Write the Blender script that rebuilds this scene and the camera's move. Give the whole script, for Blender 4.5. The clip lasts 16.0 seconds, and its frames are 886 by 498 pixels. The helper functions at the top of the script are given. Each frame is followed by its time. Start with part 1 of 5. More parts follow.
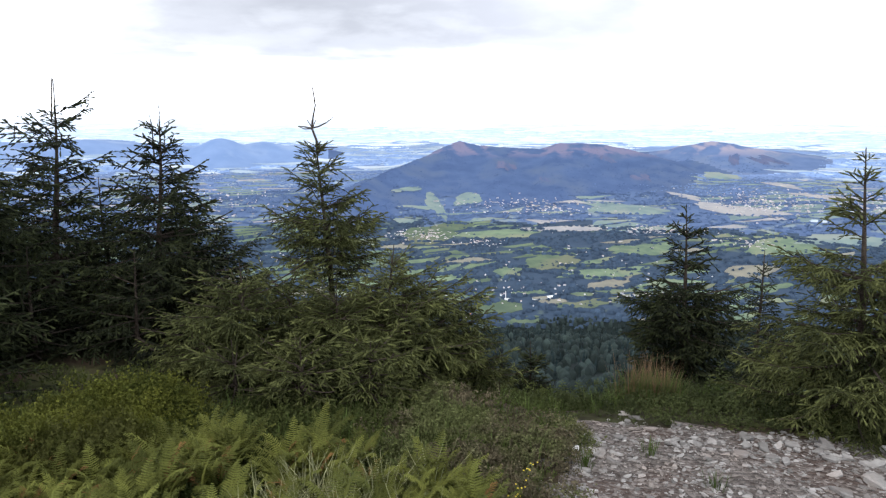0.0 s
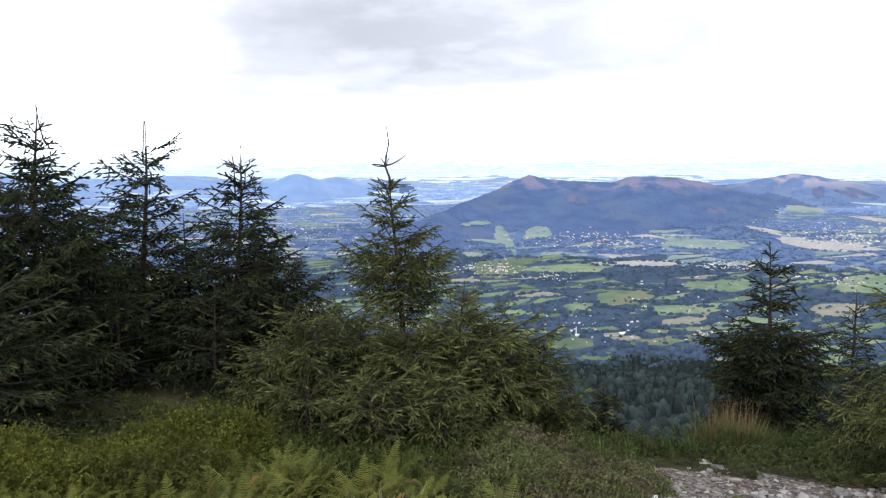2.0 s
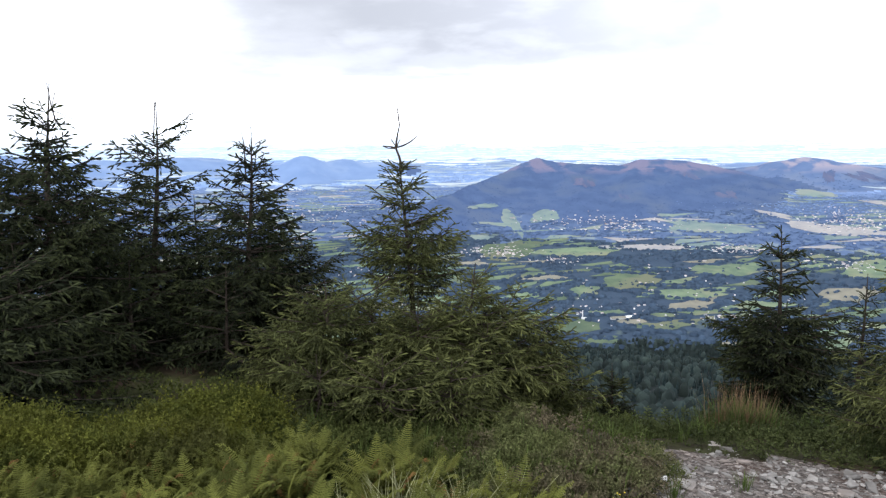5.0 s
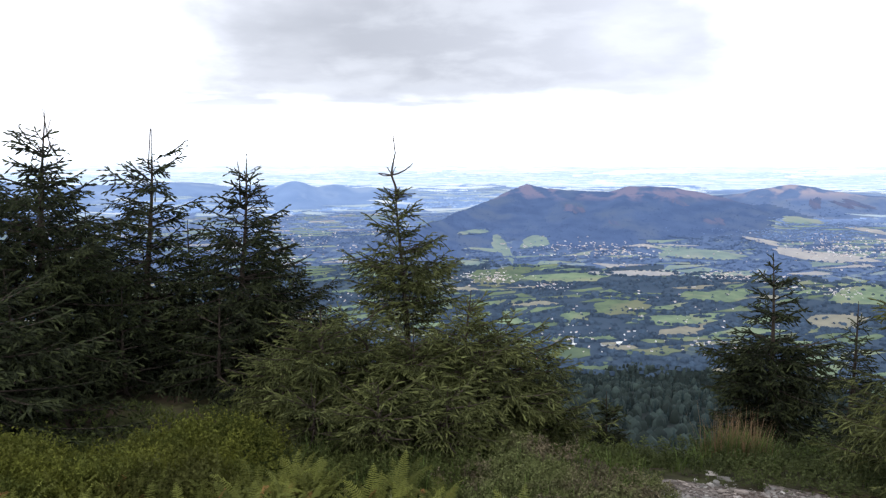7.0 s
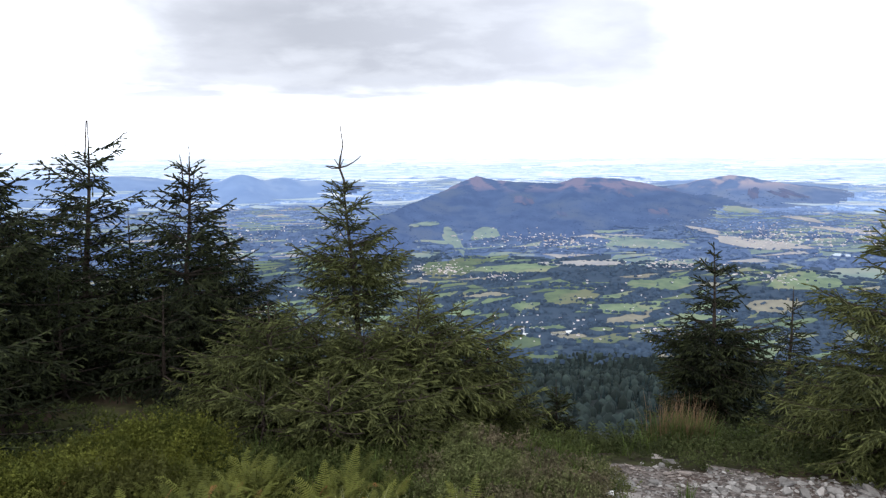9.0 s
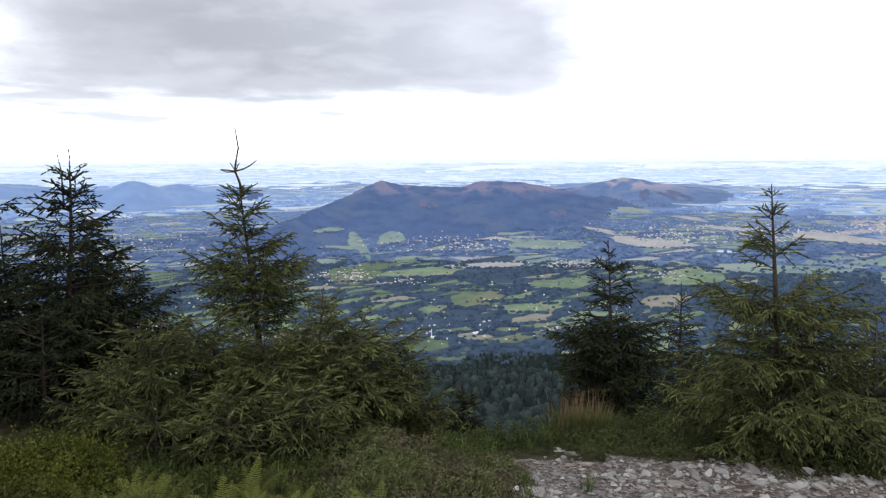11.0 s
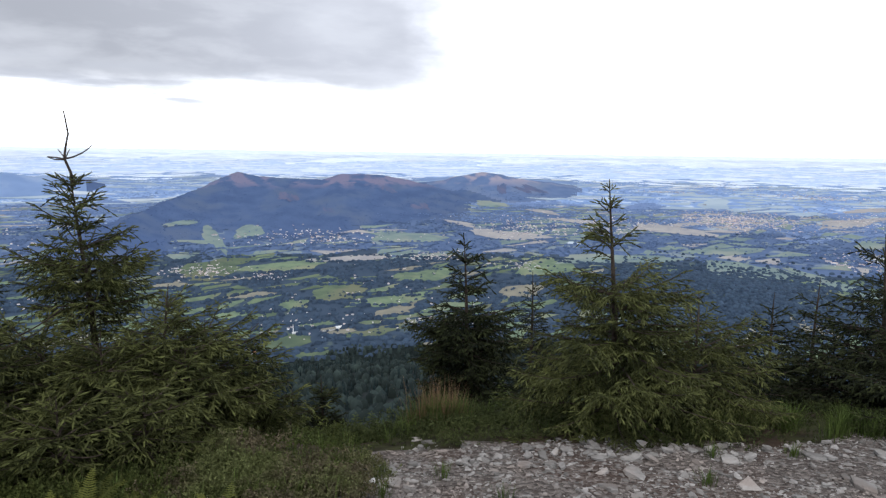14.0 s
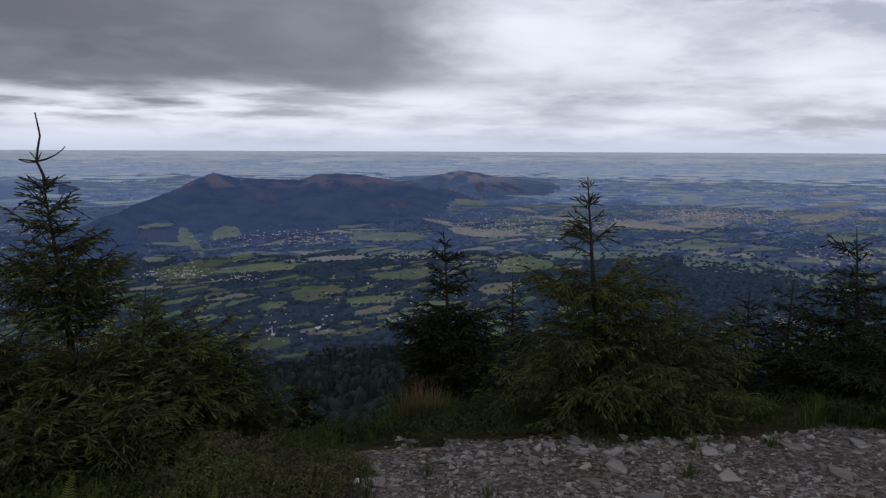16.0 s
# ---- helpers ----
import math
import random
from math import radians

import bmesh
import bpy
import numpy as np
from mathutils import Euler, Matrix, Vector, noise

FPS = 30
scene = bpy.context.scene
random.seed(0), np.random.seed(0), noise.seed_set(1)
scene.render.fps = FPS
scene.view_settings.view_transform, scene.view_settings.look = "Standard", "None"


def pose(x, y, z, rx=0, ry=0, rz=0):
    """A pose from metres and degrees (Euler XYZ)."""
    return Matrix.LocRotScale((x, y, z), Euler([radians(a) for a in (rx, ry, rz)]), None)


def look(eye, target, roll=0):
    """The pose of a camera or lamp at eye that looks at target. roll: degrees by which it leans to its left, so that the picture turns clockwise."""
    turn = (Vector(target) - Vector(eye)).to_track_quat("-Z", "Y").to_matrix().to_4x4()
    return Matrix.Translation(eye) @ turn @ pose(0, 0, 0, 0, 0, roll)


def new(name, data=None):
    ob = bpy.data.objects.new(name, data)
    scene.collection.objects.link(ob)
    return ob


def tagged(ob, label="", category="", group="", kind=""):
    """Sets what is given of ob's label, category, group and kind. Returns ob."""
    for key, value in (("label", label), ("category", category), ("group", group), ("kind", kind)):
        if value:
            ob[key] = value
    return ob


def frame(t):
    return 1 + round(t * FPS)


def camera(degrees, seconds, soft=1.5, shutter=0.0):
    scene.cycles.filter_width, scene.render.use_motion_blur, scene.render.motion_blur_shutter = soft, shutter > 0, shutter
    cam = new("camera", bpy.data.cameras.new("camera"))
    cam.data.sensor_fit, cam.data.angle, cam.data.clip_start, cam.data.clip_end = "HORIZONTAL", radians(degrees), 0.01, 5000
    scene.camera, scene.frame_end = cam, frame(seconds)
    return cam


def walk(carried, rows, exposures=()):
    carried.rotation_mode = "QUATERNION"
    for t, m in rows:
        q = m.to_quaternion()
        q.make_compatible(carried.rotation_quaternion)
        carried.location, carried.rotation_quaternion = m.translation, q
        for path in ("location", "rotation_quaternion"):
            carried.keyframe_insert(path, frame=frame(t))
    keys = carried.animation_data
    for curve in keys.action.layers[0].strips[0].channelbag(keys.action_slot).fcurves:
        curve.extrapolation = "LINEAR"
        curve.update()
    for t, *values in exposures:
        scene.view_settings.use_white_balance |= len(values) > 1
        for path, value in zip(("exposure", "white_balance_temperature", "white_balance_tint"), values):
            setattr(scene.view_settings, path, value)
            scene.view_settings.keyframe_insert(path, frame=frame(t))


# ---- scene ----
import functools

# Camera: held at eye height on a summit path, turning slowly to the right.
# seconds, heading (degrees clockwise from +y), tilt, roll, place
cam = camera(66.66, 16.0, soft=1.3)
PATH = [
    (0.0, 5.708, -10.919, 0.199, 0.013, -0.025, 1.632),
    (0.5, 5.344, -11.229, 0.471, 0.021, 0.015, 1.632),
    (1.0, 3.849, -10.465, 0.264, 0.009, 0.013, 1.640),
    (1.5, 1.454, -8.954, -0.537, -0.001, 0.015, 1.642),
    (2.0, -0.232, -8.044, -0.377, -0.002, 0.003, 1.652),
    (2.5, -0.749, -8.429, -0.643, -0.005, -0.004, 1.654),
    (3.0, -0.984, -9.208, -0.451, -0.003, 0.000, 1.656),
    (3.5, -1.354, -8.865, -0.293, 0.000, 0.000, 1.650),
    (4.0, -1.593, -9.173, -0.040, -0.002, -0.004, 1.649),
    (4.2, -1.701, -9.553, -0.112, -0.008, -0.007, 1.648),
    (6.3, 1.001, -8.728, -0.433, -0.054, -0.008, 1.659),
    (6.5, 0.864, -8.129, -0.294, -0.057, 0.005, 1.663),
    (7.0, 0.000, -7.339, 0.064, -0.076, -0.010, 1.665),
    (7.5, -0.496, -8.321, 0.178, -0.074, -0.011, 1.662),
    (8.0, -0.879, -8.977, -0.308, -0.078, -0.024, 1.665),
    (8.5, 1.796, -8.302, 0.029, -0.074, -0.018, 1.662),
    (9.0, 4.195, -7.982, -0.148, -0.064, -0.003, 1.663),
    (9.2, 4.697, -7.769, -0.469, -0.062, 0.007, 1.663),
    (11.5, 14.904, -7.796, -0.063, -0.023, 0.013, 1.645),
    (12.0, 17.368, -7.972, 0.099, -0.013, -0.003, 1.653),
    (12.5, 19.171, -8.022, 0.591, -0.007, 0.002, 1.648),
    (13.0, 21.458, -8.086, 0.851, 0.002, -0.006, 1.647),
    (13.5, 23.689, -8.120, 0.659, 0.009, -0.004, 1.650),
    (14.0, 24.000, -8.190, 0.794, 0.015, 0.006, 1.643),
    (14.5, 22.962, -8.391, -0.211, 0.009, 0.001, 1.645),
    (15.0, 24.395, -8.268, 0.091, 0.002, 0.000, 1.647),
    (15.5, 25.356, -8.365, 0.355, 0.002, 0.001, 1.646),
    (16.0, 25.809, -8.280, 0.245, 0.003, 0.009, 1.642),
]


def eye_row(t, heading, tilt, roll, x, y, z):
    a, b = radians(heading), radians(tilt)
    way = Vector((math.sin(a) * math.cos(b), math.cos(a) * math.cos(b), math.sin(b)))
    eye = Vector((x, y, z))
    return t, look(eye, eye + way, roll)


EXPOSURES = [(0, 1.14, 6250, 10), (1.0, 1.34, 6250, 10), (2.0, 1.20, 6250, 10), (3.5, 1.16, 6250, 10), (6.5, 1.24, 6250, 10), (7.0, 1.02, 6250, 10),
             (8.5, 1.07, 6250, 10), (9.0, 1.02, 6250, 10), (12.0, 0.72, 6250, 10), (13.5, 0.68, 6250, 10), (14.5, 0.60, 6200, 10), (15.0, 0.06, 6150, 11),
             (15.5, -0.58, 6080, 13), (16.0, -0.94, 6020, 14)]
walk(cam, [eye_row(*r) for r in PATH], EXPOSURES)

# ---- light ----
SUN_AZ, SUN_EL = 215.0, 60.0


def build_world():
    world = bpy.data.worlds.new("sky")
    world.use_nodes = True
    scene.world = world
    nt = world.node_tree
    nt.nodes.clear()
    N, L = nt.nodes.new, nt.links.new

    def math_node(op, a, b=None, clamp=False):
        n = N("ShaderNodeMath")
        n.operation, n.use_clamp = op, clamp
        for i, v in enumerate((a, b)):
            if v is None:
                continue
            if isinstance(v, (int, float)):
                n.inputs[i].default_value = v
            else:
                L(v, n.inputs[i])
        return n.outputs[0]

    def smooth(v, lo, hi, a=0.0, b=1.0):
        n = N("ShaderNodeMapRange")
        n.interpolation_type = "SMOOTHSTEP"
        L(v, n.inputs[0])
        for i, k in enumerate((lo, hi, a, b)):
            n.inputs[1 + i].default_value = k
        return n.outputs[0]

    def mix(f, a, b):
        n = N("ShaderNodeMix")
        n.data_type = "RGBA"
        if isinstance(f, (int, float)):
            n.inputs[0].default_value = f
        else:
            L(f, n.inputs[0])
        for i, v in ((6, a), (7, b)):
            if isinstance(v, tuple):
                n.inputs[i].default_value = (*v, 1)
            else:
                L(v, n.inputs[i])
        return n.outputs[2]

    sky = N("ShaderNodeTexSky")
    sky.sky_type = "NISHITA"
    sky.sun_disc = False
    sky.sun_elevation, sky.sun_rotation = radians(SUN_EL), radians(SUN_AZ)
    scale_sky = N("ShaderNodeVectorMath")
    scale_sky.operation = "SCALE"
    L(sky.outputs[0], scale_sky.inputs[0])
    scale_sky.inputs["Scale"].default_value = 0.10

    co = N("ShaderNodeTexCoord")
    sep = N("ShaderNodeSeparateXYZ")
    L(co.outputs["Generated"], sep.inputs[0])
    x, y, z = sep.outputs
    up = math_node("MAXIMUM", z, 0.0)
    heading = math_node("ARCTAN2", x, y)
    dome = N("ShaderNodeCombineXYZ")
    L(math_node("MULTIPLY", heading, 1.0), dome.inputs[0])
    L(math_node("MULTIPLY", math_node("POWER", math_node("ADD", up, 0.02), 0.6), 2.0), dome.inputs[1])

    def clouds(scale, detail, rough, shift, twist=0.0):
        n = N("ShaderNodeTexNoise")
        n.inputs["Scale"].default_value = scale
        n.inputs["Detail"].default_value = detail
        n.inputs["Roughness"].default_value = rough
        n.inputs["Distortion"].default_value = twist
        add = N("ShaderNodeVectorMath")
        add.inputs[1].default_value = shift
        L(dome.outputs[0], add.inputs[0])
        L(add.outputs[0], n.inputs["Vector"])
        return n.outputs[0]

    # cloud deck seen in perspective, flattening towards the horizon
    deck = N("ShaderNodeCombineXYZ")
    near = math_node("ADD", up, 0.17)
    L(math_node("DIVIDE", x, near), deck.inputs[0]), L(math_node("DIVIDE", y, near), deck.inputs[1])

    def deck_noise(scale, detail, rough, shift, twist=0.0):
        n = N("ShaderNodeTexNoise")
        n.inputs["Scale"].default_value, n.inputs["Detail"].default_value = scale, detail
        n.inputs["Roughness"].default_value, n.inputs["Distortion"].default_value = rough, twist
        add = N("ShaderNodeVectorMath")
        add.inputs[1].default_value = shift
        L(deck.outputs[0], add.inputs[0]), L(add.outputs[0], n.inputs["Vector"])
        return n.outputs[0]

    big = deck_noise(0.75, 6.0, 0.52, (3.1, 1.7, 0.0))
    fine = deck_noise(2.4, 6.0, 0.55, (8.3, 2.2, 4.0), 0.2)
    wave = math_node("SUBTRACT", clouds(3.2, 6.0, 0.55, (1.3, 7.2, 2.0)), 0.5)
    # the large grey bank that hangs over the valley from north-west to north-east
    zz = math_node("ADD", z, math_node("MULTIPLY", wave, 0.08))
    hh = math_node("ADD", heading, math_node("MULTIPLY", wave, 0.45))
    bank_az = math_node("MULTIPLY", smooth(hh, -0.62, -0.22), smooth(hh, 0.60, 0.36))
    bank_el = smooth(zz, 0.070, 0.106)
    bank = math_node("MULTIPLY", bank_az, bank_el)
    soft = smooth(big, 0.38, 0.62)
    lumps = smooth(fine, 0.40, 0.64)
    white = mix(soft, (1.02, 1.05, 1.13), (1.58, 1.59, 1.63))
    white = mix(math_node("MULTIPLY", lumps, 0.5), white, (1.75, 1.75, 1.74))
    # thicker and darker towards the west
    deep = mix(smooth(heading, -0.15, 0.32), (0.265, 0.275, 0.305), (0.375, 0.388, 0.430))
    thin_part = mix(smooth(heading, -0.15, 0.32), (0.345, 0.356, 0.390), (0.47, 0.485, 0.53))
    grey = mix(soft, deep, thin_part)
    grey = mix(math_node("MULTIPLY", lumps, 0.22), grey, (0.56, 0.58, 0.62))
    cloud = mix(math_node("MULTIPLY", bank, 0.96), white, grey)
    # small clouds in rows low over the horizon, with grey undersides
    thin = N("ShaderNodeCombineXYZ")
    L(math_node("MULTIPLY", heading, 3.2), thin.inputs[0]), L(math_node("MULTIPLY", z, 26.0), thin.inputs[1])
    tn = N("ShaderNodeTexNoise")
    tn.inputs["Scale"].default_value, tn.inputs["Detail"].default_value = 1.7, 6.0
    L(thin.outputs[0], tn.inputs["Vector"])
    row = math_node("MULTIPLY", smooth(z, 0.026, 0.05), smooth(z, 0.13, 0.085))
    puff = math_node("MULTIPLY", smooth(tn.outputs[0], 0.40, 0.62), row)
    cloud = mix(math_node("MULTIPLY", math_node("MULTIPLY", puff, 0.88), smooth(heading, 0.50, 0.05, 0.25, 1.0)), cloud, (0.38, 0.395, 0.435))
    # thick cloud overhead
    overhead = smooth(z, 0.24, 0.55)
    cloud = mix(overhead, cloud, (0.24, 0.25, 0.275))
    cover = smooth(math_node("ADD", big, math_node("MULTIPLY", fine, 0.3)), 0.46, 0.54)
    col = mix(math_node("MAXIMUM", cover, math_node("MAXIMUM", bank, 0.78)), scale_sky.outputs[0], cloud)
    low = smooth(z, 0.040, -0.004)
    col = mix(low, col, (1.16, 1.26, 1.42))
    bg = N("ShaderNodeBackground")
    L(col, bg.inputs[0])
    bg.inputs[1].default_value = 1.0
    out = N("ShaderNodeOutputWorld")
    L(bg.outputs[0], out.inputs[0])


build_world()
sun = new("sun", bpy.data.lights.new("sun", "SUN"))
sun.data.energy, sun.data.angle, sun.data.color = 1.2, radians(14), (1.0, 0.95, 0.87)
sun.matrix_world = look((0, 0, 0), (-math.sin(radians(SUN_AZ)) * math.cos(radians(SUN_EL)),
                                    -math.cos(radians(SUN_AZ)) * math.cos(radians(SUN_EL)), -math.sin(radians(SUN_EL))))

# ---- materials ----


def mat(name, base, dark=None, scale=5.0, rough=0.85, bump=0.0, bump_scale=None, island=0.0, sheen=0.0,
        tint=(0.60, 0.74, 1.0), spread=(0.35, 0.65), third=None, third_scale=1.0, third_spread=(0.5, 0.62),
        obj_random=0.0, translucent=0.0, stretch=(1, 1, 1), metal=0.0, summit=None, cells=0.0):
    """Two tones by noise, a third by a slower noise, spread of value by piece, fine relief."""
    m = bpy.data.materials.new(name)
    m.use_nodes = True
    nt = m.node_tree
    N, L = nt.nodes.new, nt.links.new
    b = nt.nodes["Principled BSDF"]
    b.inputs["Roughness"].default_value = rough
    b.inputs["Metallic"].default_value = metal
    b.inputs["Specular IOR Level"].default_value = 0.08
    if sheen:
        b.inputs["Sheen Weight"].default_value = sheen
        b.inputs["Sheen Roughness"].default_value = 0.8
        b.inputs["Sheen Tint"].default_value = (*tint, 1)
    geo = N("ShaderNodeNewGeometry")
    vec = N("ShaderNodeVectorMath")
    vec.operation = "MULTIPLY"
    vec.inputs[1].default_value = stretch
    L(geo.outputs["Position"], vec.inputs[0])

    def noise_at(s, detail=6.0):
        n = N("ShaderNodeTexNoise")
        n.inputs["Scale"].default_value, n.inputs["Detail"].default_value = s, detail
        L(vec.outputs[0], n.inputs["Vector"])
        return n.outputs[0]

    def ramp(v, lo, hi):
        n = N("ShaderNodeMapRange")
        L(v, n.inputs[0])
        n.inputs[1].default_value, n.inputs[2].default_value = lo, hi
        return n.outputs[0]

    def mix(f, a, c, kind="MIX"):
        n = N("ShaderNodeMix")
        n.data_type, n.blend_type = "RGBA", kind
        if isinstance(f, (int, float)):
            n.inputs[0].default_value = f
        else:
            L(f, n.inputs[0])
        for i, v in ((6, a), (7, c)):
            if isinstance(v, tuple):
                n.inputs[i].default_value = (*v, 1)
            else:
                L(v, n.inputs[i])
        return n.outputs[2]

    col = mix(ramp(noise_at(scale), *spread), dark or tuple(k * 0.6 for k in base), base)
    if third:
        col = mix(ramp(noise_at(third_scale, 3.0), *third_spread), col, third)
    cell_edge = None
    if cells:   # packed chips too small to be pieces
        vo = N("ShaderNodeTexVoronoi")
        vo.inputs["Scale"].default_value = cells
        L(vec.outputs[0], vo.inputs["Vector"])
        tone = N("ShaderNodeSeparateColor")
        L(vo.outputs["Color"], tone.inputs[0])
        cell_edge = vo.outputs["Distance"]
        col = mix(ramp(tone.outputs[0], 0.35, 1.0), col, tuple(min(1, k * 1.8) for k in base))
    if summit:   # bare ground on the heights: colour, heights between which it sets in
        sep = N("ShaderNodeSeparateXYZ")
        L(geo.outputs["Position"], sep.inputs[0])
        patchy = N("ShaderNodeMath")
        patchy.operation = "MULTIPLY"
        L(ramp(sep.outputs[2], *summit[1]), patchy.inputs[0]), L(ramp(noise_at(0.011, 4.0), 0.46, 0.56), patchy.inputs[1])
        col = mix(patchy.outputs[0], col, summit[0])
    for amount, source in ((island, geo.outputs["Random Per Island"]), (obj_random, None)):
        if not amount:
            continue
        if source is None:
            source = N("ShaderNodeObjectInfo").outputs["Random"]
        hsv = N("ShaderNodeHueSaturation")
        r = N("ShaderNodeMapRange")
        L(source, r.inputs[0])
        r.inputs[3].default_value, r.inputs[4].default_value = 1 - amount, 1 + amount
        L(r.outputs[0], hsv.inputs["Value"])
        L(col, hsv.inputs["Color"])
        col = hsv.outputs[0]
    L(col, b.inputs["Base Color"])
    if bump:
        bn = N("ShaderNodeBump")
        bn.inputs["Strength"].default_value = bump
        bn.inputs["Distance"].default_value = 0.02
        height = noise_at(bump_scale or scale * 3)
        if cell_edge is not None:
            low = N("ShaderNodeMath")
            low.operation = "MULTIPLY_ADD"
            L(cell_edge, low.inputs[0])
            low.inputs[1].default_value = -1.6
            L(height, low.inputs[2])
            height = low.outputs[0]
        L(height, bn.inputs["Height"])
        L(bn.outputs[0], b.inputs["Normal"])
    if translucent:
        tr = N("ShaderNodeBsdfTranslucent")
        L(col, tr.inputs[0])
        ms = N("ShaderNodeMixShader")
        ms.inputs[0].default_value = translucent
        L(b.outputs[0], ms.inputs[1]), L(tr.outputs[0], ms.inputs[2])
        L(ms.outputs[0], nt.nodes["Material Output"].inputs[0])
    return m


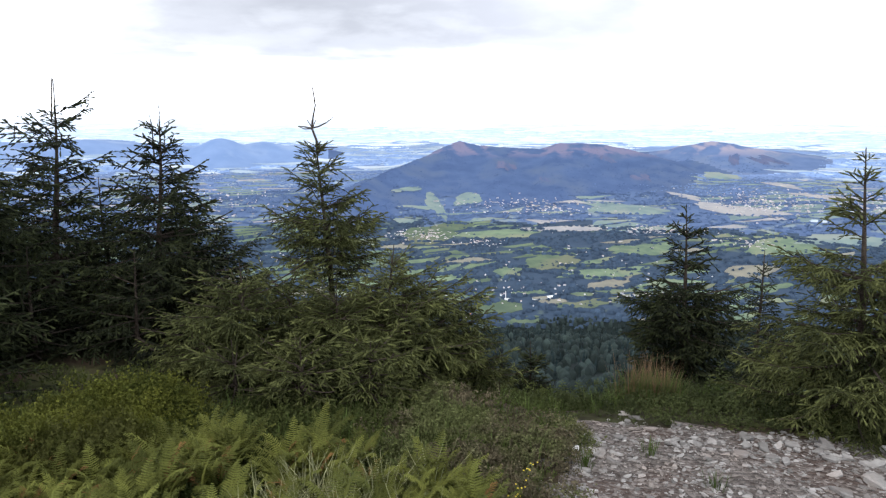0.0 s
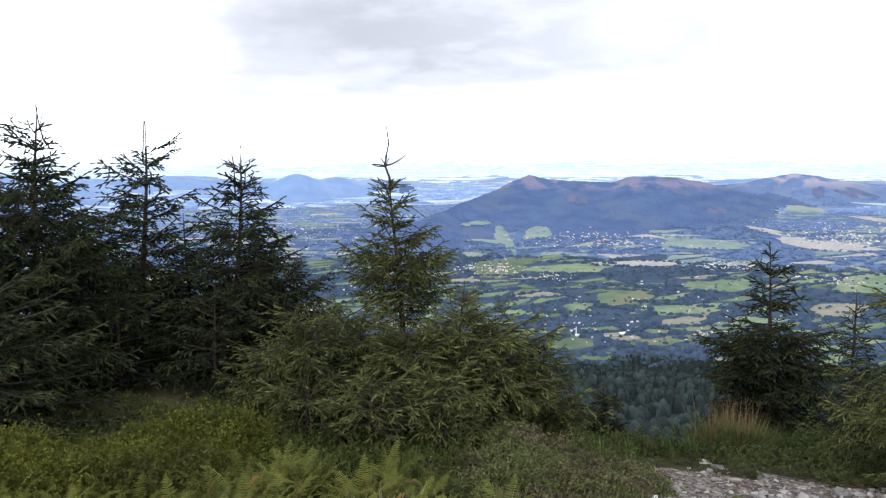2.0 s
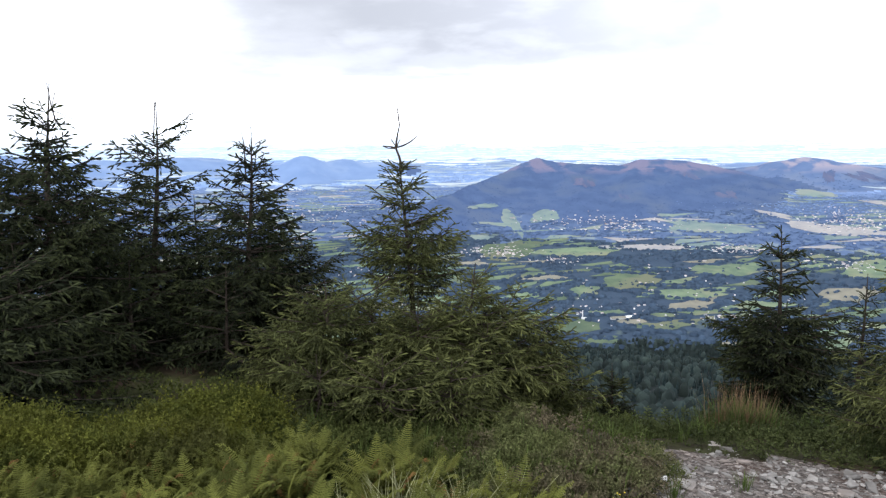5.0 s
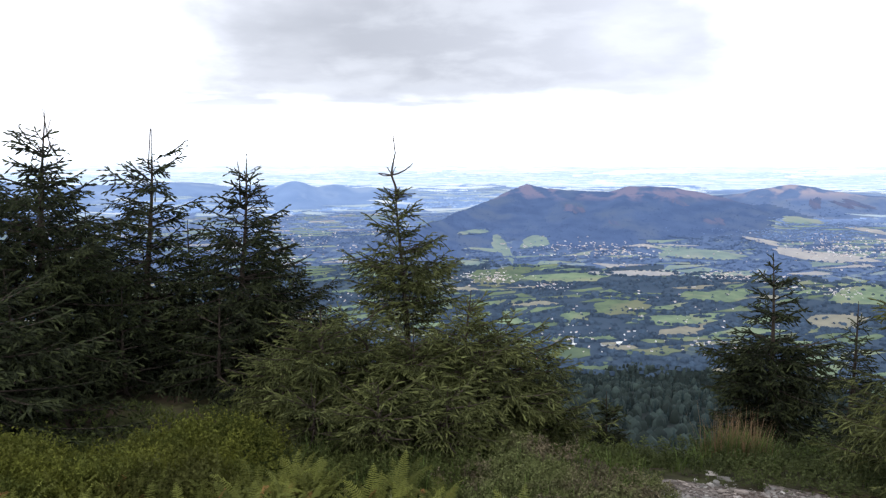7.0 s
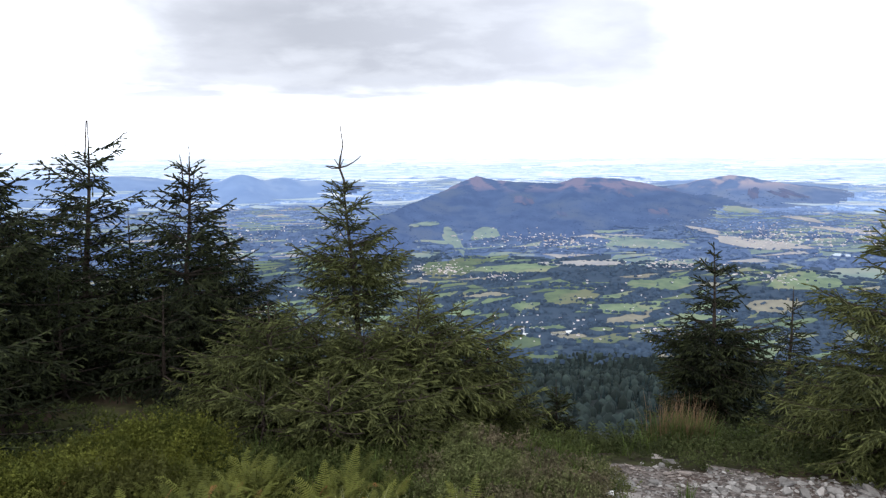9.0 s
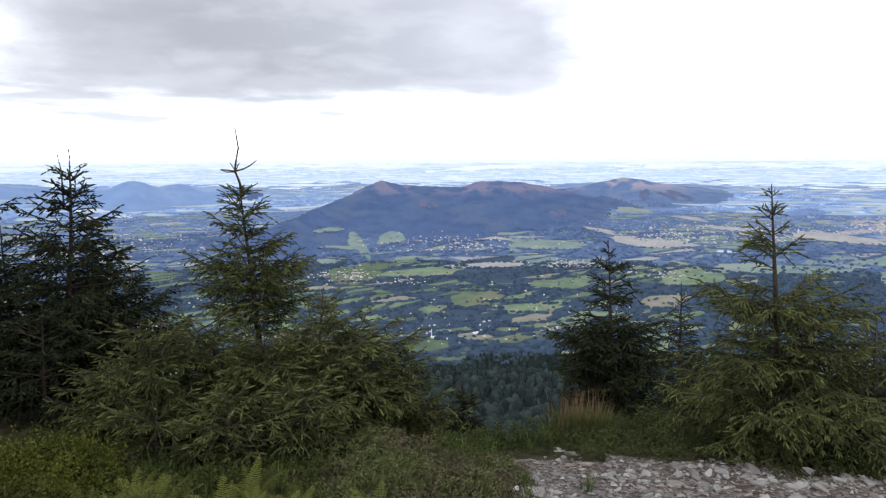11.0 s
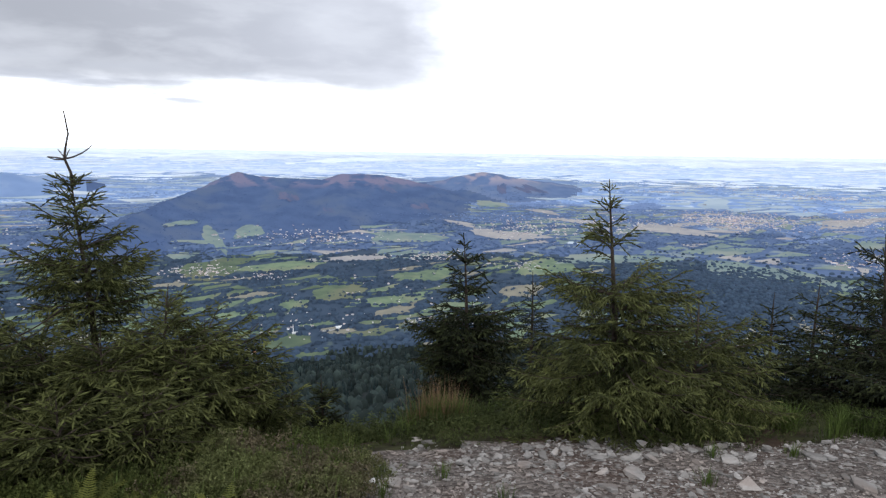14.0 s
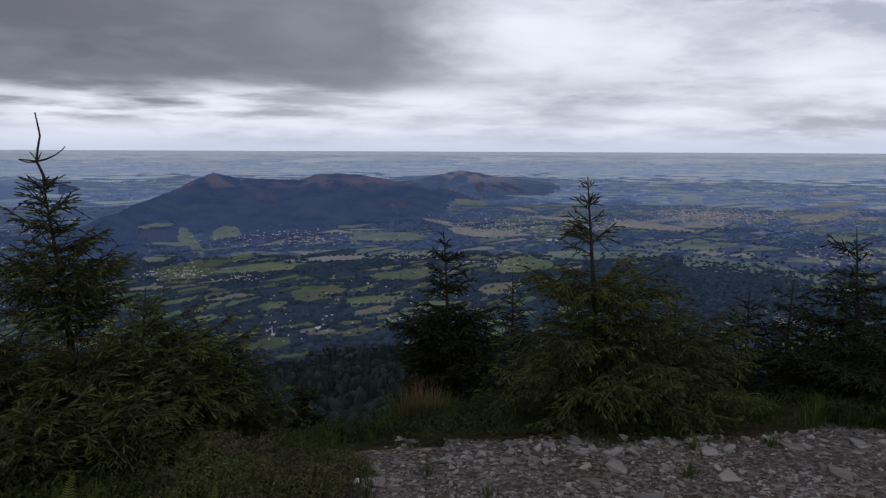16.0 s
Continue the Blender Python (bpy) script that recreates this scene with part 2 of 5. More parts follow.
M = dict(
    heath=mat("heath_soil", (0.055, 0.060, 0.026), (0.028, 0.025, 0.016), 4, third=(0.06, 0.042, 0.032), third_scale=1.3, bump=0.6),
    gravel=mat("slate_gravel", (0.146, 0.130, 0.122), (0.080, 0.066, 0.060), 26, bump=1.0, bump_scale=70, third=(0.108, 0.082, 0.072), third_scale=1.3, cells=34.0),
    forest_floor=mat("forest_floor", (0.016, 0.024, 0.024), (0.010, 0.016, 0.017), 0.02),
    # valley ground with the distance haze painted into its base colour
    valley=mat("hazed_valley_land", (0.056, 0.085, 0.134), (0.045, 0.071, 0.114), 0.03, third=(0.097, 0.132, 0.132), third_scale=0.012, third_spread=(0.60, 0.68)),
    # the blue of the wooded mountain is haze put into the base colour
    hill=mat("hazed_wooded_hill", (0.084, 0.132, 0.259), (0.065, 0.106, 0.221), 0.012, bump=0.25, bump_scale=0.09, third=(0.095, 0.135, 0.232), third_scale=0.006, third_spread=(0.50, 0.66), summit=((0.178, 0.176, 0.272), (-172.0, -146.0))),
    # plain blued and paled in the base colour to stand for haze
    plain=mat("hazed_far_plain", (0.271, 0.395, 0.661), (0.206, 0.319, 0.572), 0.02, third=(0.472, 0.578, 0.708), third_scale=0.02, third_spread=(0.56, 0.66)),
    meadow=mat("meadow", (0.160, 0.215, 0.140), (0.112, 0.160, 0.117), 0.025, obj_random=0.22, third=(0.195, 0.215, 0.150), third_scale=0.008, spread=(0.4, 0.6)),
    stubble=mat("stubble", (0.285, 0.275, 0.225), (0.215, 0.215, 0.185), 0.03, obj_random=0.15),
    # brown felled ground mixed with the mountain's painted haze blue
    clearing=mat("hazed_felled_slope", (0.128, 0.140, 0.235), (0.080, 0.122, 0.236), 0.016, spread=(0.36, 0.60), stretch=(1.7, 0.5, 0.7)),
    # distant mown field, its colour greyed and blued for haze
    hazed_far_field=mat("hazed_far_field", (0.60, 0.66, 0.71), (0.46, 0.54, 0.63), 0.01, obj_random=0.1),
    water=mat("water", (0.5, 0.58, 0.68), (0.45, 0.54, 0.64), 0.02, rough=0.25),
    # valley trees tinted blue in the base colour for haze
    valley_wood=mat("hazed_valley_trees", (0.050, 0.078, 0.123), (0.036, 0.059, 0.099), 0.05, island=0.25),
    slope_wood=mat("slope_trees", (0.020, 0.031, 0.033), (0.011, 0.020, 0.022), 0.05, island=0.45),
    # mountain trees share the hill's haze blue in their colour
    hill_wood=mat("hazed_hill_trees", (0.083, 0.131, 0.259), (0.065, 0.106, 0.221), 0.012, island=0.05, summit=((0.178, 0.171, 0.261), (-172.0, -146.0))),
    house_wall=mat("house_wall", (0.78, 0.79, 0.81), (0.52, 0.54, 0.58), 0.05, island=0.35),
    house_roof=mat("house_roof", (0.56, 0.46, 0.44), (0.36, 0.36, 0.40), 0.03, island=0.4),
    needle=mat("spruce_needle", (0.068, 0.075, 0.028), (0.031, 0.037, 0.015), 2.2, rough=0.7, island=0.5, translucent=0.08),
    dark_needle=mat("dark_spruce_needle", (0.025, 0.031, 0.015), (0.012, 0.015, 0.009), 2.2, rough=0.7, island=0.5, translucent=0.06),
    bark=mat("spruce_bark", (0.062, 0.050, 0.040), (0.032, 0.026, 0.022), 30, rough=0.95, bump=0.8),
    dead=mat("bare_twig", (0.062, 0.050, 0.042), (0.036, 0.028, 0.024), 30, rough=0.9),
    slate=mat("slate_stone", (0.319, 0.309, 0.302), (0.190, 0.179, 0.172), 9, rough=0.85, bump=0.6, bump_scale=45, island=0.5, third=(0.241, 0.211, 0.195), third_scale=3.0),
    slate_one=mat("slate_piece", (0.336, 0.327, 0.320), (0.196, 0.186, 0.179), 9, rough=0.85, bump=0.6, bump_scale=45, obj_random=0.32, third=(0.252, 0.221, 0.204), third_scale=3.0),
    fern=mat("fern_leaf", (0.150, 0.160, 0.037), (0.090, 0.102, 0.027), 3, rough=0.7, obj_random=0.35, translucent=0.28),
    fern_dry=mat("dry_fern", (0.22, 0.13, 0.05), (0.14, 0.08, 0.03), 6, rough=0.8, translucent=0.2),
    bilberry=mat("bilberry_leaf", (0.141, 0.150, 0.028), (0.060, 0.072, 0.017), 4.0, rough=0.75, island=0.35, translucent=0.3, third=(0.067, 0.071, 0.021), third_scale=1.1),
    heather=mat("heather", (0.130, 0.109, 0.071), (0.071, 0.063, 0.039), 5, rough=0.85, island=0.35, third=(0.103, 0.117, 0.046), third_scale=2.2, third_spread=(0.46, 0.56)),
    grass=mat("grass_blade", (0.092, 0.128, 0.034), (0.056, 0.084, 0.024), 3, rough=0.7, island=0.35, translucent=0.25),
    red_grass=mat("ripe_grass", (0.200, 0.135, 0.078), (0.130, 0.086, 0.050), 5, rough=0.8, island=0.3, translucent=0.2),
    pale_grass=mat("pale_grass", (0.30, 0.30, 0.17), (0.2, 0.21, 0.11), 5, rough=0.7, island=0.3, translucent=0.2),
    weed=mat("weed_leaf", (0.086, 0.103, 0.033), (0.050, 0.064, 0.022), 2, rough=0.7, island=0.35, translucent=0.25),
    flower=mat("yellow_flower", (0.55, 0.45, 0.06), (0.45, 0.35, 0.05), 8, rough=0.6),
    # next three: painted haze, whiter from mid valley to the rim
    mid_valley=mat("hazed_mid_valley_land", (0.110, 0.165, 0.297), (0.090, 0.139, 0.261), 0.03, third=(0.218, 0.274, 0.308), third_scale=0.014, third_spread=(0.57, 0.66)),
    hazed_outer_plain=mat("hazed_outer_plain", (0.54, 0.67, 0.89), (0.43, 0.56, 0.81), 0.02, third=(0.66, 0.76, 0.88), third_scale=0.03, third_spread=(0.54, 0.66)),
    hazed_rim_plain=mat("hazed_rim_plain", (0.80, 0.88, 0.97), (0.70, 0.80, 0.93), 0.02),
    # next three: meadow and stubble with haze mixed into the base colour
    hazed_far_meadow=mat("hazed_far_meadow", (0.40, 0.49, 0.57), (0.31, 0.40, 0.51), 0.008),
    hazed_mid_meadow=mat("hazed_mid_meadow", (0.212, 0.280, 0.262), (0.160, 0.222, 0.236), 0.02, third=(0.25, 0.29, 0.27), third_scale=0.006, spread=(0.4, 0.6)),
    hazed_mid_stubble=mat("hazed_mid_stubble", (0.385, 0.375, 0.375), (0.30, 0.305, 0.33), 0.02),
    # next two: tree colour lifted towards blue as haze would do
    mid_wood=mat("hazed_mid_trees", (0.099, 0.152, 0.281), (0.079, 0.125, 0.242), 0.05, island=0.15),
    far_wood=mat("hazed_far_trees", (0.224, 0.330, 0.560), (0.185, 0.280, 0.493), 0.05, island=0.12),
    slope_leaf=mat("slope_broadleaf", (0.032, 0.046, 0.043), (0.020, 0.030, 0.031), 0.05, island=0.45),
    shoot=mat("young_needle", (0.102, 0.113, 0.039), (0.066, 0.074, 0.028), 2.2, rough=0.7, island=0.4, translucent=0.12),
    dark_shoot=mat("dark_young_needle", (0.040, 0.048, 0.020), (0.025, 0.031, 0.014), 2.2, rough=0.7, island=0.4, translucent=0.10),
    # pale stubble; haze whitens its base colour and adds the bluish sheen
    hazed_pale_field=mat("hazed_pale_field", (0.76, 0.82, 0.88), (0.64, 0.73, 0.83), 0.01, sheen=0.5),
    paper=mat("white_scrap", (0.7, 0.7, 0.7), (0.6, 0.6, 0.6), 20),
    orange_roof=mat("orange_roof", (0.55, 0.25, 0.16), (0.45, 0.2, 0.13), 0.2),
    # ridge behind: lighter blue, more haze in the colour
    hazed_back_hill=mat("hazed_back_hill", (0.130, 0.189, 0.336), (0.099, 0.154, 0.295), 0.012, bump=0.25, bump_scale=0.08, third=(0.149, 0.198, 0.314), third_scale=0.006, third_spread=(0.48, 0.62), summit=((0.292, 0.275, 0.347), (-165.0, -130.0))),
    # base colour carries haze between mid valley and plain
    outer_valley=mat("hazed_outer_valley_land", (0.181, 0.262, 0.458), (0.144, 0.217, 0.403), 0.03, third=(0.354, 0.427, 0.488), third_scale=0.016, third_spread=(0.56, 0.64)),
    # trees between mid and far, haze painted into their colour
    outer_wood=mat("hazed_outer_trees", (0.163, 0.240, 0.419), (0.132, 0.201, 0.368), 0.05, island=0.13),
    # farthest hills: pale haze blue painted as base colour
    hazed_far_hill=mat("hazed_far_hill", (0.205, 0.300, 0.505), (0.170, 0.260, 0.460), 0.010, third=(0.25, 0.34, 0.52), third_scale=0.006),
    edge_leaf=mat("edge_leaf", (0.076, 0.092, 0.034), (0.040, 0.050, 0.021), 2, rough=0.75, island=0.35, translucent=0.2),
    white=mat("white_paint", (0.75, 0.76, 0.78), (0.6, 0.62, 0.65), 0.2),
)

# ---- geometry helpers ----
rng = np.random.default_rng(7)


def make_mesh(name, verts, tris, material, smooth=False):
    me = bpy.data.meshes.new(name)
    v, f = np.asarray(verts, np.float32).reshape(-1, 3), np.asarray(tris, np.int32)
    k = f.shape[1]
    me.vertices.add(len(v))
    me.vertices.foreach_set("co", v.ravel())
    me.loops.add(f.size)
    me.loops.foreach_set("vertex_index", f.ravel())
    me.polygons.add(len(f))
    me.polygons.foreach_set("loop_start", np.arange(0, f.size, k, dtype=np.int32))
    me.polygons.foreach_set("loop_total", np.full(len(f), k, np.int32))
    me.polygons.foreach_set("use_smooth", np.full(len(f), smooth))
    for m in material if isinstance(material, (list, tuple)) else [material]:
        me.materials.append(m)
    me.update(calc_edges=True)
    return me


def part(name, mesh, parent, label=""):
    ob = new(name, mesh)
    ob.parent = parent
    return tagged(ob, label)


def empty(name, m):
    ob = new(name)
    ob.empty_display_size = 0.2
    ob.matrix_world = m
    return ob


def strew(verts, faces, places, sizes, turns=None):
    """Copies of one small form, joined: at places, with sizes (n, 3) and turns about z."""
    n, k = len(places), len(verts)
    turns = rng.uniform(0, 6.28, n) if turns is None else turns
    v = verts[None] * np.asarray(sizes)[:, None, :]
    c, s = np.cos(turns)[:, None], np.sin(turns)[:, None]
    out = np.stack([v[..., 0] * c - v[..., 1] * s, v[..., 0] * s + v[..., 1] * c, v[..., 2]], -1) + places[:, None]
    return out.reshape(-1, 3), (faces[None] + (np.arange(n) * k)[:, None, None]).reshape(-1, faces.shape[1])


# ---- the lie of the land ----
EYE = 1.65
RIM = 4880.0          # how far the land reaches
DEPTH = 650.0         # the valley floor below the summit
FALL = radians(20.0)  # the way downhill from the path


def smoothstep(x, a, b):
    t = np.clip((x - a) / (b - a), 0, 1)
    return t * t * (3 - 2 * t)


def waves(x, y, seed, octaves=4):
    """A cheap smooth noise, about -1 to 1."""
    g = np.random.default_rng(seed)
    out, amp, total = 0, 1.0, 0.0
    for o in range(octaves):
        for _ in range(3):
            a, p, q = g.uniform(0, 6.28), g.uniform(0, 6.28), g.uniform(0.7, 1.4)
            out = out + amp * np.sin((x * np.cos(a) + y * np.sin(a)) * q * 2 ** o + p)
            total += amp
        amp *= 0.55
    return out / total * 1.7


# crests of the long wooded mountain and of the higher one behind it: heading, angle below level
CREST = [(-8, 7.6), (-2.6, 6.0), (1.4, 4.19), (4.4, 2.97), (5.8, 2.25), (7.0, 1.79), (8.7, 2.15), (11.2, 2.32), (13.8, 2.4), (15.4, 1.9), (18.4, 1.94),
         (20.4, 2.25), (23.1, 2.85), (24.8, 3.5), (26.5, 4.3), (28.5, 5.1), (31, 5.9), (34, 6.8)]
BACK_CREST = [(18, 3.4), (21, 2.9), (23.1, 2.62), (25.1, 2.0), (27.4, 1.6), (29.1, 1.87), (31.1, 2.26), (33.7, 2.68), (35.7, 3.0), (39, 3.3), (44.1, 3.7), (48, 3.9)]
FAR_HILLS = [  # heading, half width, angle below level of the top, distance
    (-12.4, 2.3, 1.60, 3480), (-9.2, 2.4, 1.95, 3560), (-6.2, 2.4, 2.2, 3540), (-16.0, 2.6, 2.1, 3560), (-34.0, 4.0, 1.25, 3350),
    (-27.5, 3.0, 1.75, 3700), (-22.0, 3.0, 1.65, 3780), (-45, 5, 1.2, 3300), (4.2, 1.8, 2.2, 3760), (-41.0, 4.0, 2.4, 2900)]


def floor_z(r):
    return -DEPTH + r * DEPTH / 4900.0


def land_z(az, r):
    """Height of the land; az in degrees clockwise from +y, r in metres from the summit."""
    az, r = np.broadcast_arrays(np.asarray(az, float), np.asarray(r, float))
    a = np.radians(az)
    x, y = r * np.sin(a), r * np.cos(a)
    s = x * math.sin(FALL) + y * math.cos(FALL)
    over = np.log1p(np.exp(np.clip((s - 5.3) * 1.6, -30, 30))) / 1.6
    gully = np.exp(-((az - 14.5) / 6.0) ** 2) * np.log1p(np.exp(np.clip((s - 4.85) * 4, -30, 30))) / 4
    near = -0.09 * np.minimum(s, 40) - 0.40 * np.minimum(gully, 8) - 0.30 * np.minimum(over, 60) + 0.035 * waves(x * 1.3, y * 1.3, 3)
    d = np.maximum(r, 1)
    slope = -(np.interp(d, [0, 12, 40, 100, 300, 500, 1000, 1300, 1490, 6000],
                        [0.2, 2.8, 16, 47, 132, 205, 335, 422, 464, 464]))
    slope = slope + 12 * waves(x / 190, y / 190, 5) * smoothstep(d, 150, 500) * smoothstep(d, 1380, 1000)
    facing = 0.5 + 0.5 * np.cos(a - FALL)
    slope = slope * (0.25 + 0.75 * smoothstep(facing, 0.1, 0.6))
    hillside = near * (1 - smoothstep(d, 8, 22)) + slope * smoothstep(d, 8, 22)
    z = np.where(r < 1200, hillside, np.maximum(hillside, floor_z(r)))
    z = np.where(r >= 1200, np.maximum(floor_z(r), np.where(r < 1600, hillside - 40 * smoothstep(r, 1300, 1600), -1e4)), z)
    # knoll in the valley
    k = 50 * np.exp(-((az - 47.2) / 6.0) ** 2 - ((r - 1930) / 190) ** 2)
    # the two ridges
    def ridge(crest, ridge_r, reach, seed):
        angle = np.interp(az, [c[0] for c in crest], [c[1] for c in crest]) + 0.035 * np.sin(az * 5.3) * np.sin(az * 2.1 + 1)
        top = EYE - ridge_r * np.tan(np.radians(angle))
        lo, hi = crest[0][0], crest[-1][0]
        h = np.maximum(top - floor_z(ridge_r), 0) * smoothstep(az, lo, lo + 4) * smoothstep(az, hi, hi - 4)
        u = (r - ridge_r) / np.where(r < ridge_r, reach, 400)
        fold = 1 + (0.20 * waves(az * 0.75, r / 300, seed) + 0.12 * np.sin(az * 1.5 + r / 170) + 0.06 * np.sin(az * 3.7 - r / 90)) * smoothstep(np.abs(u), 0.03, 0.35)
        shape = np.clip(1 - np.abs(u), 0, 1)
        return h * (0.45 * shape + 0.55 * shape ** 1.7) * np.where(shape > 0, fold, 0)

    m = ridge(CREST, np.interp(az, [-6, -2.6, 1.4, 4.4, 7, 22, 33], [2300, 2460, 2780, 3050, 3250, 3250, 2900]) + 40 * np.sin(az * 0.35),
              np.interp(az, [-6, -2, 3, 8, 20, 33], [180, 300, 580, 830, 700, 420]) + 50 * np.sin(az * 0.5 + 1), 11)
    m = np.maximum(m, ridge(BACK_CREST, 3480 + 20 * np.sin(az * 0.4), np.interp(az, [18, 30, 48], [330, 360, 200]), 12))
    rise = np.zeros_like(z)
    for ha, hw, he, hr in FAR_HILLS:
        top = EYE - hr * math.tan(math.radians(he)) - floor_z(hr)
        lobe = max(top, 0) * np.exp(-((az - ha) / hw) ** 2 - ((r - hr) / 170) ** 2)
        rise = np.sqrt(np.maximum(rise, lobe) ** 2 + 0.5 * np.minimum(rise, lobe) ** 2)
    return z + k + m + rise


def to_xyz(az, r, lift=0.0):
    a = np.radians(az)
    return np.stack([r * np.sin(a), r * np.cos(a), land_z(az, r) + lift], -1)


def land_at(az, el, lo=900.0, hi=4860.0):
    """Distance at which the sight line at that heading and angle meets the land (arrays)."""
    az, el = np.broadcast_arrays(np.asarray(az, float), np.asarray(el, float))
    rs = np.linspace(lo, hi, 170)
    line = EYE + rs[None] * np.tan(np.radians(el)).reshape(-1, 1)
    over = land_z(az.reshape(-1, 1), rs[None]) - line
    hit = over > 0
    k = np.where(hit.any(1), np.maximum(hit.argmax(1), 1), len(rs) - 1)
    i = np.arange(len(k))
    b0, b1 = over[i, k - 1], over[i, k]
    t = np.clip(b0 / np.where(np.abs(b0 - b1) < 1e-9, 1e-9, b0 - b1), 0, 1)
    return (rs[k - 1] + t * (rs[1] - rs[0])).reshape(az.shape)


def on_path(x, y):
    """1 on the stony path, 0 in the heath."""
    s = x * math.sin(FALL) + y * math.cos(FALL)
    q = x * math.cos(FALL) - y * math.sin(FALL)
    wob = 0.22 * waves(x * 2.2, y * 2.2, 9) + 0.10 * waves(x * 7, y * 7, 10, 2)
    left = smoothstep(q + wob, -0.75 + 0.10 * s, -0.35 + 0.10 * s)
    far = smoothstep(s + wob * 0.9, 4.75, 4.45)
    back = smoothstep(s, -6, -5)
    return left * far * back


def build_land():
    az = np.concatenate([np.arange(-48, 78, 0.42), np.arange(78, 312, 3.0)])
    r = np.concatenate([[0.0], np.geomspace(0.12, 9, 90), np.geomspace(9.3, 1180, 62), np.linspace(1195, 2400, 50),
                        np.linspace(2412, 3400, 120), np.linspace(3420, RIM, 70)])
    A, Rr = np.meshgrid(az, r, indexing="ij")
    V = to_xyz(A, Rr).reshape(-1, 3)
    na, nr = A.shape
    i, j = np.meshgrid(np.arange(na), np.arange(nr - 1), indexing="ij")
    i2 = (i + 1) % na
    F = np.stack([i * nr + j, i * nr + j + 1, i2 * nr + j + 1, i2 * nr + j], -1).reshape(-1, 4)
    me = make_mesh("ground", V, F, [M[k] for k in ("heath", "gravel", "forest_floor", "valley", "hill", "plain", "hazed_outer_plain", "hazed_rim_plain", "mid_valley", "hazed_far_hill", "hazed_back_hill", "outer_valley")], True)
    P = V[F].mean(1)
    rad = np.hypot(P[:, 0], P[:, 1])
    azc = np.degrees(np.arctan2(P[:, 0], P[:, 1]))
    idx = np.zeros(len(F), np.int32)
    idx[(rad < 9) & (on_path(P[:, 0], P[:, 1]) > 0.5)] = 1
    idx[rad > 14] = 2
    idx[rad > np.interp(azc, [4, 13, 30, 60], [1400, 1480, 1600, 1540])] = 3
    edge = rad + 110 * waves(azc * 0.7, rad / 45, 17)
    # bands by distance, each material with more haze in its colour
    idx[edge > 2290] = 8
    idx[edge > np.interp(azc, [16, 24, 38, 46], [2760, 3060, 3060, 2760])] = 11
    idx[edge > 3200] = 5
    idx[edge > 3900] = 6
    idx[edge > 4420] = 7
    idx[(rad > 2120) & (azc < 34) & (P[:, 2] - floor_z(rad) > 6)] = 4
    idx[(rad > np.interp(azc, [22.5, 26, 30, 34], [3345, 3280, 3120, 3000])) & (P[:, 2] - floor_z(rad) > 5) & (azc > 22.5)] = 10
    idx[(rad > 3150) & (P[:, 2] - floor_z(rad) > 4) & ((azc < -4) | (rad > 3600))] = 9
    me.polygons.foreach_set("material_index", idx)
    tagged(new("ground", me), "mountain top of heath and stony path falling to a wide valley", "ground", kind="structure")


build_land()


# ---- fields, woods and villages of the valley ----
def true_to_r(d):
    return d * 4900.0 / (4900.0 + d)


def el_to_d(el):
    return DEPTH / np.tan(np.radians(-np.asarray(el, float)))


def drape(az, r, lift):
    return to_xyz(np.asarray(az, float), np.asarray(r, float), lift)


def field(az, el, w, h, material, skew=0.0, label="green meadow in the valley", name="field", n=26, lift=1.2, rough=0.10, category="field"):
    """A field with an uneven edge round a heading and an angle; w and h are half sizes in degrees."""
    t = np.linspace(0, 2 * np.pi, n, endpoint=False)
    rad = 1 + 0.22 * np.sin(2 * t + rng.uniform(0, 6)) * rng.uniform(0.3, 1) + 0.16 * np.sin(3 * t + rng.uniform(0, 6)) + rng.normal(0, rough, n)
    rad = np.clip(rad, 0.35, 1.6)
    c, s = np.cos(t), np.sin(t)
    k = (np.abs(c) ** 3 + np.abs(s) ** 3) ** (-1 / 3)
    uv = np.concatenate([np.array([[0.0, 0.0]])] + [np.stack([c * k * rad * f, s * k * rad * f], -1) for f in (0.35, 0.7, 1.0)])
    a = az + uv[:, 0] * w
    e = el + uv[:, 1] * h + uv[:, 0] * skew
    v = drape(a, land_at(a, e), lift)
    f = []
    for i in range(n):
        j = (i + 1) % n
        f.append((0, 1 + j, 1 + i))
        for b in (1, 1 + n):
            f += [(b + i, b + j, b + n + j), (b + i, b + n + j, b + n + i)]
    ob = new(name, make_mesh(name, v, np.array(f), material, True))
    return tagged(ob, label, category, "fields of the valley")


# heading, angle, half width, half height, slant
NEAR_MEADOWS = [
    (-1.1, -13.91, 1.7, 0.37, 0.18), (-2.7, -14.52, 2.1, 0.37, 0.28), (5.8, -13.46, 1.9, 0.32, 0.23), (6.9, -15.12, 2.6, 0.41, 0.41),
    (4.6, -15.5, 1.4, 0.37, 0.14), (10.5, -15.92, 2.1, 0.6, 0.28), (12.2, -17.01, 2.4, 0.28, 0.46), (17.7, -15.31, 2.6, 0.41, 0.32),
    (15.1, -11.82, 2.2, 0.78, 0.23), (22.4, -10.47, 2.5, 0.46, 0.23), (19.5, -12.58, 3.7, 0.37, 0.55), (11.4, -12.8, 1.3, 0.41, 0.14),
    (13.2, -14.5, 1.5, 0.23, 0.09), (15.1, -11.01, 2.8, 0.18, 0.41), (44.3, -12.02, 0.9, 0.32, -0.14), (44.8, -12.87, 0.6, 0.32, 0.0),
    (52.8, -10.92, 0.9, 0.18, -0.28), (54.7, -10.86, 0.9, 0.18, -0.28), (8.5, -13.61, 1.6, 0.23, 0.18)]
